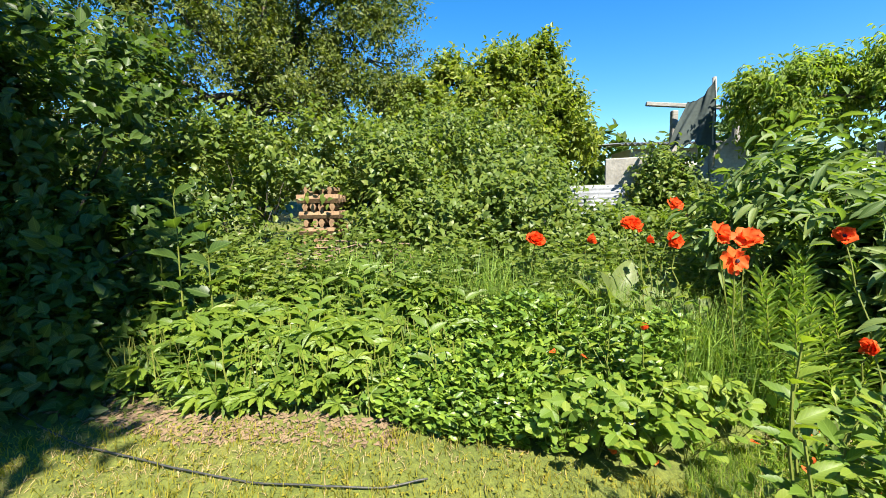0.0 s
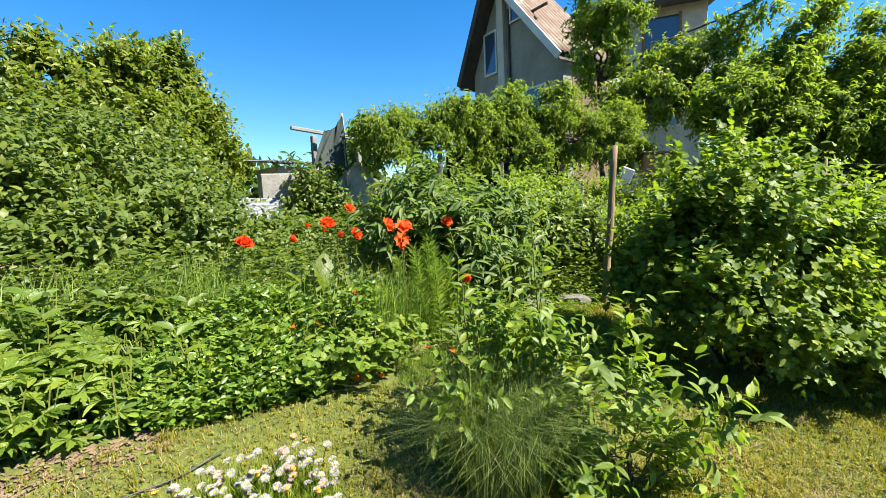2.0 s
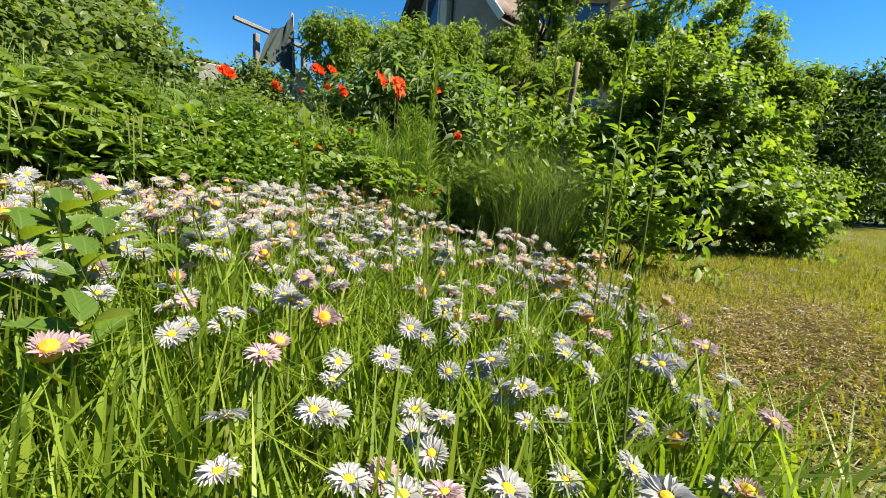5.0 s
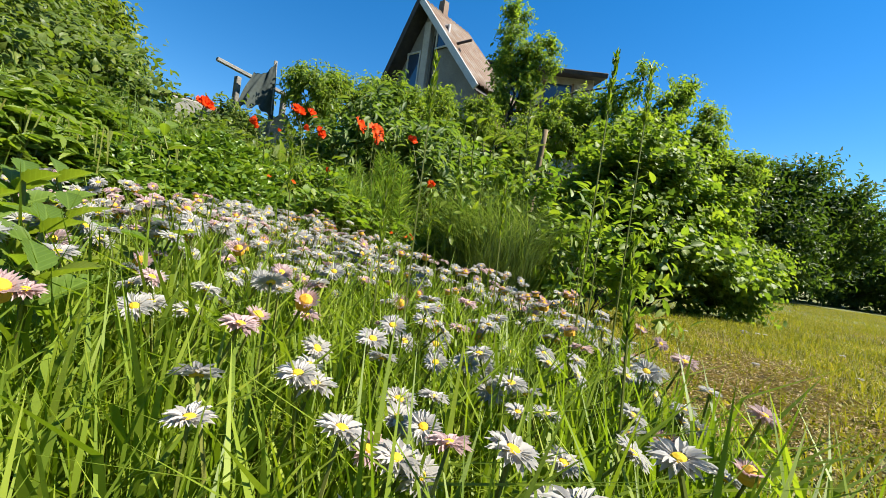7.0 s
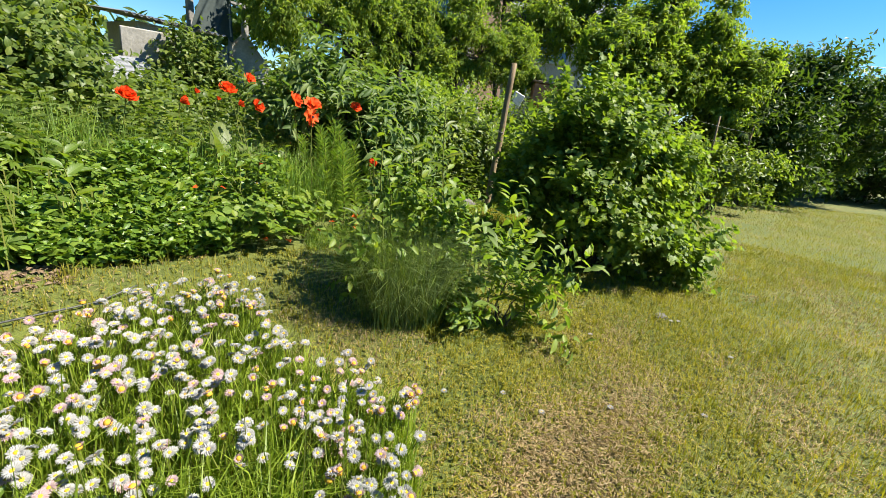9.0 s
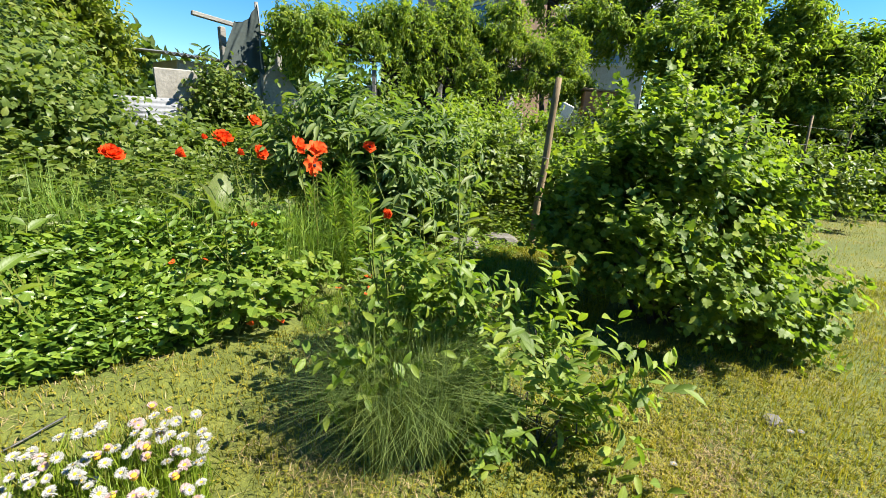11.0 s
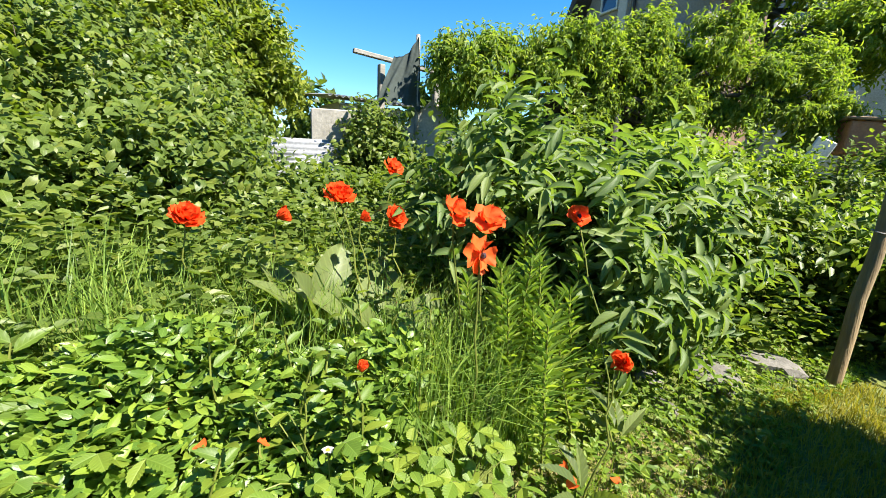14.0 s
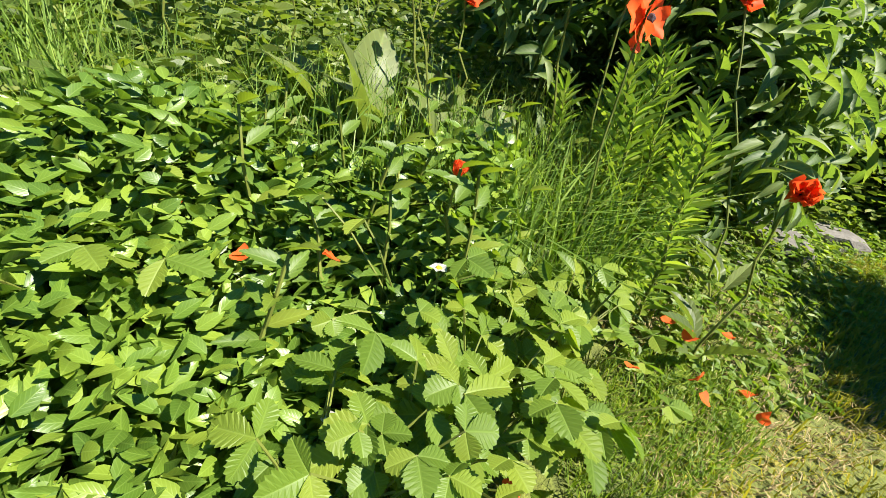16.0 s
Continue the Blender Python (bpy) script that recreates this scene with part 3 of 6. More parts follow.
tree("pear_tree", (10.7, 4.45, 0.6), 3.9, (0.0, 0.1),
     [(10.35, 4.35, 5.09, 0.46, 0.49, 0.99), (9.94, 3.61, 3.56, 0.42, 0.46, 0.42), (10.67, 2.76, 4.29, 0.49, 0.53, 0.42), (11.03, 1.66, 4.72, 0.23, 0.30, 0.42), (10.97, 1.05, 5.27, 0.14, 0.16, 0.32),
      (10.55, 4.65, 6.49, 0.30, 0.30, 0.93), (10.18, 2.88, 3.44, 0.53, 0.53, 0.42), (10.91, 1.48, 3.32, 0.53, 0.53, 0.49), (10.55, 3.68, 5.76, 0.23, 0.23, 0.64), (10.79, 2.15, 3.93, 0.35, 0.39, 0.35), (11.40, 0.81, 3.56, 0.46, 0.46, 0.46)],
     M_PEACH, 3600, 9, 0.105, 0.42, "upright fruit tree with long leafy shoots beside the house", 0.085, shape=LANCE, twig_len=0.36, droop=0.3, seed=9, up=0.3)
tree("fruit_tree", (9.7, 0.2, 0.0), 1.8, (0.0, 0.0),
     [(8.77, 1.28, 2.77, 0.50, 0.50, 0.42), (9.29, 0.74, 3.26, 0.42, 0.42, 0.36), (9.69, 0.39, 3.91, 0.20, 0.20, 0.34), (10.03, 0.09, 4.51, 0.12, 0.12, 0.30), (10.26, -0.42, 3.28, 0.36, 0.36, 0.34),
      (10.49, -0.58, 3.88, 0.13, 0.13, 0.32), (10.84, -1.21, 2.82, 0.45, 0.45, 0.40), (9.92, -0.15, 2.53, 0.50, 0.50, 0.45), (10.57, -1.03, 2.01, 0.50, 0.50, 0.40), (9.20, 0.65, 2.19, 0.50, 0.50, 0.45)],
     M_PEACH, 5400, 9, 0.1, 0.42, "young fruit tree with light green upright shoots", 0.06, shape=LANCE, twig_len=0.3, droop=0.15, seed=11, up=0.5)
tree("hedge_tree", (13.2, -2.0, 0.0), 2.0, (0.2, 0.1),
     [(12.6, -1.5, 2.3, 1.3, 1.1, 0.95), (13.8, -2.7, 2.5, 1.3, 1.2, 1.05), (12.4, -2.3, 1.3, 1.3, 1.0, 0.9), (14.6, -3.8, 2.0, 1.5, 1.2, 1.2), (11.6, -0.7, 1.7, 1.2, 1.2, 0.9)],
     M_FAR, 4200, 8, 0.16, 0.45, "broad dark green tree at the end of the lawn", 0.13, twig_len=0.55, seed=13)
tree("hedge_tree", (19.0, -6.2, 0.0), 2.2, (0.2, 0.1),
     [(18.0, -5.5, 1.9, 2.0, 1.4, 1.3), (19.5, -7.5, 1.7, 2.0, 1.8, 1.3), (17.0, -4.6, 1.2, 1.7, 1.3, 1.0), (20.5, -10.0, 1.6, 2.2, 2.0, 1.3), (17.5, -6.3, 0.7, 1.5, 1.3, 0.7)],
     M_FAR, 3800, 8, 0.19, 0.45, "wide dark tree closing the far end of the lawn", 0.14, twig_len=0.6, seed=14)
# unseen tree added behind the walker: its crown shades the lilac corner
tree("shade_tree", (-2.6, -1.9, 0.0), 3.6, (0.7, 0.6),
     [(-1.25, -1.0, 5.0, 0.75, 0.85, 0.65), (-2.2, -1.1, 5.3, 0.95, 0.95, 0.65), (-2.6, 0.1, 5.2, 0.9, 0.8, 0.6), (-0.75, -1.5, 4.9, 0.45, 0.45, 0.4)],
     M_TREE_DARK, 3400, 8, 0.14, 0.55, "unseen tall tree added so its crown shades the lilac corner", 0.12, twig_len=0.4, seed=15)

# ---- shrubs ----


def shrub(name, base, balls, mat, twigs, per_twig, leaf, width, label, stems=9, stem_r=0.012, shape=LEAF4, category="shrub", fans=None, **how):
    """Several stems from one foot, with leafy twigs to the ground."""
    b = np.array((base[0], base[1], float(rise(base[0], base[1]))))
    t = thing(name, b, label, category)
    g = Geo()
    for k in range(stems):
        x, y, z, rx, ry, rz = balls[k % len(balls)]
        foot = np.array((x, y, 0)) * 0.25 + np.array((b[0], b[1], 0)) * 0.75
        foot = np.array((foot[0], foot[1], float(rise(foot[0], foot[1])) - 0.03)) - b
        e = np.array((x, y, z)) - b + rand_dirs(1)[0] * np.array((rx, ry, rz)) * 0.7
        tube(g, bend(foot, e, 0.06, 6, 0.03), np.linspace(stem_r, stem_r * 0.4, 6), 5)
        if stems <= 9:
            part("stem", g, M_BARK, t, "", True)
            g = Geo()
    if stems > 9:
        part("woody_base", g, M_BARK, t, "", True)
    g = Geo()
    rel = [(x - b[0], y - b[1], z - b[2], rx, ry, rz) for x, y, z, rx, ry, rz in balls]
    crown(g, rel, twigs, per_twig, leaf, width, shape, floor_z=lambda x, y: rise(x + b[0], y + b[1]) - b[2], **how)
    part("foliage", g, mat, t, "", True)
    return t


shrub("currant_bush", (2.95, 0.15),
      [(2.85, 0.12, 0.74, 0.5, 0.55, 0.5), (3.05, -0.25, 0.52, 0.36, 0.36, 0.42), (2.75, 0.55, 0.68, 0.34, 0.36, 0.42), (3.1, 0.25, 1.0, 0.34, 0.34, 0.28), (2.62, -0.2, 0.3, 0.34, 0.36, 0.26), (2.95, 0.5, 1.38, 0.14, 0.14, 0.22), (3.25, -0.1, 1.2, 0.16, 0.16, 0.24), (2.72, 0.15, 1.2, 0.13, 0.13, 0.22),
       (2.42, 0.15, 0.62, 0.2, 0.22, 0.24), (2.95, -0.6, 0.3, 0.26, 0.2, 0.22), (2.5, 0.45, 0.95, 0.16, 0.16, 0.2), (3.4, 0.15, 1.45, 0.12, 0.12, 0.2), (3.0, 0.2, 1.5, 0.08, 0.08, 0.16)],
      M_CURRANT, 4000, 7, 0.047, 0.95, "dense round currant bush on the lawn, sunlit on one side", 22, 0.012, LOBED, twig_len=0.2, inner=0.42, seed=21, up=0.45)
# part of this bush's shade comes from its darkened leaf colour
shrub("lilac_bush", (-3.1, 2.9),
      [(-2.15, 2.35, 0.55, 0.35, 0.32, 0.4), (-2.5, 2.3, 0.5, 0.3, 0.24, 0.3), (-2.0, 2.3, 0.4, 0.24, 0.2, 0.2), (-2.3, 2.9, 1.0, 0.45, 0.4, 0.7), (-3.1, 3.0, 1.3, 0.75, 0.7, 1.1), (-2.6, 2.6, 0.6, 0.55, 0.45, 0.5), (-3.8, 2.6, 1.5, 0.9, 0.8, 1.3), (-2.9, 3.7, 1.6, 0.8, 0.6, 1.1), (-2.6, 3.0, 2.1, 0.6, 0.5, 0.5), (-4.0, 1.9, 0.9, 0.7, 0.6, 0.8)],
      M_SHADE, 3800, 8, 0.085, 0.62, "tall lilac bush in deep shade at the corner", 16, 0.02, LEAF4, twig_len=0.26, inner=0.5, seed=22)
BRAMBLES = [
    ((-0.5, 4.2), [(-0.5, 4.2, 0.8, 0.25, 0.25, 0.28), (-0.15, 4.3, 0.85, 0.33, 0.3, 0.3)], "low bramble before the woodpile"),
    ((0.4, 4.4), [(0.3, 4.4, 0.9, 0.55, 0.35, 0.4), (0.95, 4.5, 0.95, 0.45, 0.35, 0.4)], "low bramble at the top of the bank"),
    ((1.6, 4.6), [(1.5, 4.5, 0.78, 0.35, 0.35, 0.22), (2.0, 4.6, 0.72, 0.35, 0.35, 0.22)], "low nettles behind the poppies"),
    ((3.15, 6.2), [(3.1, 6.25, 1.45, 0.22, 0.2, 0.4), (3.4, 6.1, 1.2, 0.2, 0.2, 0.25)], "old rose bush before the concrete wall"),
    ((-2.2, 4.5), [(-2.4, 4.5, 1.35, 0.65, 0.55, 0.75), (-2.7, 4.2, 0.9, 0.5, 0.45, 0.5), (-1.8, 5.0, 1.85, 0.6, 0.5, 0.5)], "tall sunlit raspberry thicket beside the woodpile"),
    ((-0.5, 5.0), [(-0.55, 5.0, 1.45, 0.6, 0.5, 0.55), (-0.1, 4.9, 1.0, 0.55, 0.45, 0.5), (-0.9, 5.3, 1.8, 0.6, 0.5, 0.45)], "raspberry canes with broad light green leaves"),
    ((0.7, 5.2), [(0.6, 5.2, 1.3, 0.65, 0.5, 0.55), (0.95, 5.4, 1.2, 0.5, 0.5, 0.5), (0.2, 5.5, 1.6, 0.5, 0.5, 0.45)], "raspberry canes leaning over the weedy bank"),
    ((1.3, 6.4), [(1.2, 6.4, 1.4, 0.5, 0.45, 0.45)], "low bramble near the corrugated sheets"),
    ((-0.2, 6.3), [(-0.3, 6.4, 2.0, 0.9, 0.6, 0.7), (0.8, 6.6, 1.9, 0.8, 0.6, 0.6)], "hazel thicket behind the raspberry canes"),
]
for base, balls, text in BRAMBLES:
    shrub("bramble", base, balls, M_BRAMBLE, 1400, 7, 0.08, 0.6, text, 12, 0.008, LEAF8, twig_len=0.3, inner=0.5, seed=base[0] * 3 + 30, up=0.35)
shrub("peony_bush", (2.25, 2.5),
      [(2.2, 2.5, 1.1, 0.4, 0.38, 0.38), (2.65, 2.35, 1.0, 0.38, 0.36, 0.34), (2.4, 2.2, 0.8, 0.45, 0.36, 0.36), (2.85, 2.1, 0.85, 0.34, 0.34, 0.34), (2.0, 2.75, 1.0, 0.32, 0.3, 0.32)],
      M_PEONY, 760, 9, 0.11, 0.3, "tall peony bush with glossy narrow leaves behind the poppies", 26, 0.008, LANCE, twig_len=0.3, droop=0.18, inner=0.5, seed=41, up=0.75)
ROWS_RIGHT = [((3.7, 2.7), 0.95, "leafy potato-like weeds behind the wooden post"), ((4.4, 2.2), 0.9, "green raspberry row beyond the post"), ((4.9, 1.5), 0.75, "low green shrub between the post and the fruit tree"),
              ((3.9, 3.5), 1.15, "elder shrub at the edge of the peony"), ((5.0, 3.0), 1.1, "raspberry row before the rubble"), ((3.0, 3.6), 1.0, "mixed green shrub behind the peony"), ((6.1, 2.9), 1.3, "leafy shrub before the side wall of the house"), ((5.6, 3.9), 0.8, "low shrub before the lean-to"), ((6.7, 3.9), 1.3, "leafy shrub beside the concrete trough"), ((7.3, 2.0), 1.35, "leafy shrub before the rusty box")]
for k, ((x, y), h, text) in enumerate(ROWS_RIGHT):
    z = float(rise(x, y))
    shrub("raspberry_shrub", (x, y), [(x, y, z + h * 0.5, 0.55, 0.5, h * 0.52), (x + 0.35, y - 0.3, z + h * 0.4, 0.45, 0.4, h * 0.42), (x - 0.3, y + 0.25, z + h * 0.42, 0.45, 0.4, h * 0.45)],
          M_BRAMBLE if k % 2 else M_CURRANT, 800, 7, 0.075, 0.55, text, 9, 0.007, LEAF4, twig_len=0.25, inner=0.5, seed=50 + k, up=0.4)
for k, (x, y, h, r, text) in enumerate([(5.3, 0.15, 0.85, 0.45, "low shrub in the row along the lawn"), (7.0, -0.45, 1.15, 0.55, "shrub with light shoots along the lawn"), (8.7, -1.15, 1.05, 0.6, "rounded shrub at the lawn's edge"),
                                        (10.5, -1.75, 1.05, 0.7, "low dark shrub farther along the lawn"), (4.7, 0.7, 0.75, 0.45, "shaded shrub under the fruit tree"), (12.9, -2.7, 0.9, 0.75, "small shrub at the far lawn edge")]):
    shrub("row_shrub", (x, y), [(x, y, h * 0.55, r, r * 0.9, h * 0.5), (x + 0.4, y + 0.2, h * 0.6, r * 0.8, r * 0.8, h * 0.5), (x - 0.3, y + 0.4, h * 0.7, r * 0.7, r * 0.7, h * 0.5)],
          M_CURRANT if k % 2 else M_BRAMBLE, 700, 7, 0.09, 0.55, text, 10, 0.01, LEAF4, twig_len=0.25, inner=0.5, seed=60 + k, up=0.35)

# ---- old house ----
APEX = Vector((8.54, 6.59, 6.6))
G_ACROSS = Vector((-0.2, -0.98, 0)).normalized()
G_BACK = Vector((0.98, -0.2, 0)).normalized()


def frame_matrix(origin, x, y):
    z = x.cross(y)
    m = Matrix((x, y, z)).transposed().to_4x4()
    m.translation = origin
    return m


def prism(outline, depth, m):
    """A flat outline in x and z pushed back along y."""
    n = len(outline)
    v = [(x, 0, z) for x, z in outline] + [(x, depth, z) for x, z in outline]
    f = [(0, i, i + 1) for i in range(1, n - 1)] + [(n, n + i + 1, n + i) for i in range(1, n - 1)]
    for i in range(n):
        j = (i + 1) % n
        f += [(i, i + n, j + n), (i, j + n, j)]
    mm = np.array(m)
    return Geo().add(np.array(v) @ mm[:3, :3].T + mm[:3, 3], f)


def house():
    # laid out close by, then set farther back and larger
    far = 1.55
    h = thing("house", (0, 0, 0), "old two-storey house with grey plaster gable and steep rusty roof", "house")
    eye = Vector((-1.12, 0.0, 0.3))
    h.matrix_basis = Matrix.Translation(eye) @ pose(0, 0, 0, 0, 0, -1.0) @ Matrix.Scale(far, 4) @ Matrix.Translation(-eye)
    G = frame_matrix(APEX, G_ACROSS, G_BACK)
    part("gable_wall", prism([(-1.1, -6.3), (2.0, -6.3), (2.0, -2.3), (0.0, -0.2), (-1.1, -2.0)], 0.3, G), M_PLASTER, h, "grey rough-plastered gable")
    part("side_wall", box((0.28, 1.3, 3.9), G @ Matrix.Translation((1.86, 0.96, -4.3)), 0.01), M_BROWNBOARD, h, "brown boarded side wall")
    part("far_side_wall", box((0.28, 1.3, 3.9), G @ Matrix.Translation((-0.95, 0.96, -4.3)), 0.01), M_PLASTER, h)
    # roof planes, seen with their corrugation
    for name, ex, ez in (("roof_sheet", 2.25, -2.58), ("roof_sheet", -1.3, -2.35)):
        down = Vector((ex, 0, ez))
        length = down.length
        along = Vector((0, 1, 0))
        zax = down.normalized()
        m = G @ frame_matrix(Vector((0, 0.62, 0.05)), along, zax.cross(along)) if ex > 0 else G @ frame_matrix(Vector((0, 0.62, 0.05)), -along, zax.cross(-along))
        part(name, sheet(2.1, length, m, 13, 0.022, 0.01), M_RUST, h, "rusty corrugated roof sheet", True)
    # boards along the gable edge
    for ex, ez in ((2.25, -2.58), (-1.3, -2.35)):
        a, b = Vector((0, -0.42, 0.0)), Vector((ex, -0.42, ez - 0.05))
        d = (b - a)
        m = G @ frame_matrix((a + b) / 2, d.normalized(), Vector((0, 1, 0)))
        part("barge_board", box((d.length, 0.05, 0.16), m), M_WHITE if ex > 0 else M_DARKROOF, h, "pale edge board under the roof" if ex > 0 else "dark weathered edge board")
        m2 = G @ frame_matrix((a + b) / 2 + Vector((0, 0.3, -0.08)), d.normalized(), Vector((0, 1, 0)))
        part("soffit", box((d.length, 0.55, 0.03), m2), M_DARKROOF, h, "dark boards under the overhang")
    part("gable_post", box((0.24, 0.12, 3.6), G @ Matrix.Translation((0.12, -0.064, -2.3)), 0.01), M_PALEPLASTER, h, "pale upright pilaster in the gable")
    part("downpipe", box((0.05, 0.05, 3.4), G @ Matrix.Translation((0.36, -0.04, -2.6)), 0.012), M_DARKROOF, h, "dark downpipe")
    part("ledge", box((1.25, 0.05, 0.06), G @ Matrix.Translation((1.0, -0.03, -1.25)), 0.01), M_DARKROOF, h)
    for x, z, w, t in ((-0.35, -1.75, 0.42, 1.0), (-0.35, -3.4, 0.6, 1.0), (0.62, -0.98, 0.34, 0.5), (1.1, -3.5, 0.8, 1.0)):
        win = part("window", box((w, 0.03, t), G @ Matrix.Translation((x, -0.02, z)), 0.004), M_GLASS, h, "dark reflecting window")
        for sx in (-1, 1):
            part("window_frame", box((0.05, 0.06, t + 0.1), G @ Matrix.Translation((x + sx * (w / 2 + 0.02), -0.03, z)), 0.006), M_WHITE, win, "white painted frame")
        for sz in (-1, 1):
            part("window_frame", box((w + 0.09, 0.06, 0.05), G @ Matrix.Translation((x, -0.034, z + sz * (t / 2 + 0.02))), 0.006), M_WHITE, win, "white painted frame")
    part("chimney", box((0.2, 0.2, 0.55), G @ Matrix.Translation((0.0, 0.5, 0.1)), 0.01), M_RUST, h, "short sheet-metal chimney")
    # side wing
    W = frame_matrix(Vector((11.06, 5.03, 1.05)), Vector((0.42, -0.91, 0)).normalized(), Vector((0.91, 0.42, 0)).normalized())
    part("wing_wall", box((3.2, 0.3, 5.1), W @ Matrix.Translation((0.9, 0.15, 2.3)), 0.01), M_PALEPLASTER, h, "pale plastered side wing")
    part("wing_roof", box((3.7, 3.0, 0.14), W @ Matrix.Translation((0.9, 0.9, 5.0)) @ pose(0, 0, 0, 12, 0, 0), 0.02), M_DARKROOF, h, "dark overhanging flat roof")
    part("canopy", sheet(3.9, 1.5, W @ Matrix.Translation((1.25, -1.15, 2.72)) @ pose(0, 0, 0, -66, 0, 0), 26, 0.02, 0.01), M_ZINC, h, "pale corrugated canopy over the windows", True)
    part("canopy_beam", box((3.9, 0.1, 0.16), W @ Matrix.Translation((1.25, -1.05, 2.62)), 0.01), M_WHITE, h, "white beam under the canopy")
    for k in range(2):
        x = 0.1 + k * 1.35
        win = part("window", box((0.8, 0.04, 0.75), W @ Matrix.Translation((x, -0.02, 2.1)), 0.004), M_GLASS, h, "window with pale frame")
        for sx in (-1, 1):
            part("window_frame", box((0.07, 0.07, 0.9), W @ Matrix.Translation((x + sx * 0.43, -0.03, 2.1)), 0.006), M_WHITE, win)
        for sz in (-1, 1):
            part("window_frame", box((0.92, 0.07, 0.07), W @ Matrix.Translation((x, -0.034, 2.1 + sz * 0.41)), 0.006), M_WHITE, win)
        win = part("window", box((0.8, 0.04, 1.0), W @ Matrix.Translation((x, -0.02, 4.0)), 0.004), M_GLASS, h, "dark upper window")
        for sx in (-1, 1):
            part("window_frame", box((0.07, 0.07, 1.1), W @ Matrix.Translation((x + sx * 0.43, -0.03, 4.0)), 0.006), M_BROWNBOARD, win)


house()

# ---- rubble, sheds and sheets on the bank ----


def drape(tl, tr, br, bl, folds=2.2, depth=0.028, n=28):
    """Cloth hung between four corners, in folds that deepen downwards, with a ragged hem and a thickness."""
    u, w = np.meshgrid(np.linspace(0, 1, n), np.linspace(0, 1, n))
    c = [np.array(p, float) for p in (tl, tr, br, bl)]
    base = (c[0] * ((1 - u) * (1 - w))[..., None] + c[1] * (u * (1 - w))[..., None] + c[2] * (u * w)[..., None] + c[3] * ((1 - u) * w)[..., None])
    out = unit(np.cross(c[1] - c[0], c[3] - c[0]))
    wave = depth * (0.25 + w) * np.sin(u * folds * 2 * math.pi + 1.3 * w) + 0.008 * np.sin(u * 23 + w * 9)
    base = base + wave[..., None] * out
    base[..., 2] -= (w ** 3) * (0.05 * np.sin(u * 9) + 0.04 * np.sin(u * 21)) + 0.1 * (1 - w) * np.sin(u * math.pi)
    front = base.reshape(-1, 3)
    a = (np.arange(n - 1)[:, None] * n + np.arange(n - 1)[None]).ravel()
    f = np.concatenate([np.stack([a, a + 1, a + n + 1], -1), np.stack([a, a + n + 1, a + n], -1)])
    m = len(front)
    rim = np.concatenate([np.arange(n), np.arange(n - 1, n * n, n)[1:], np.arange(n * n - 1, n * (n - 1) - 1, -1)[1:], np.arange(n * (n - 1), -1, -n)[1:]])
    p, q = rim[:-1], rim[1:]
    side = np.concatenate([np.stack([p, q, q + m], -1), np.stack([p, q + m, p + m], -1)])
    return Geo().add(np.concatenate([front, front + out * 0.006]), np.concatenate([f, f[:, ::-1] + m, side]))


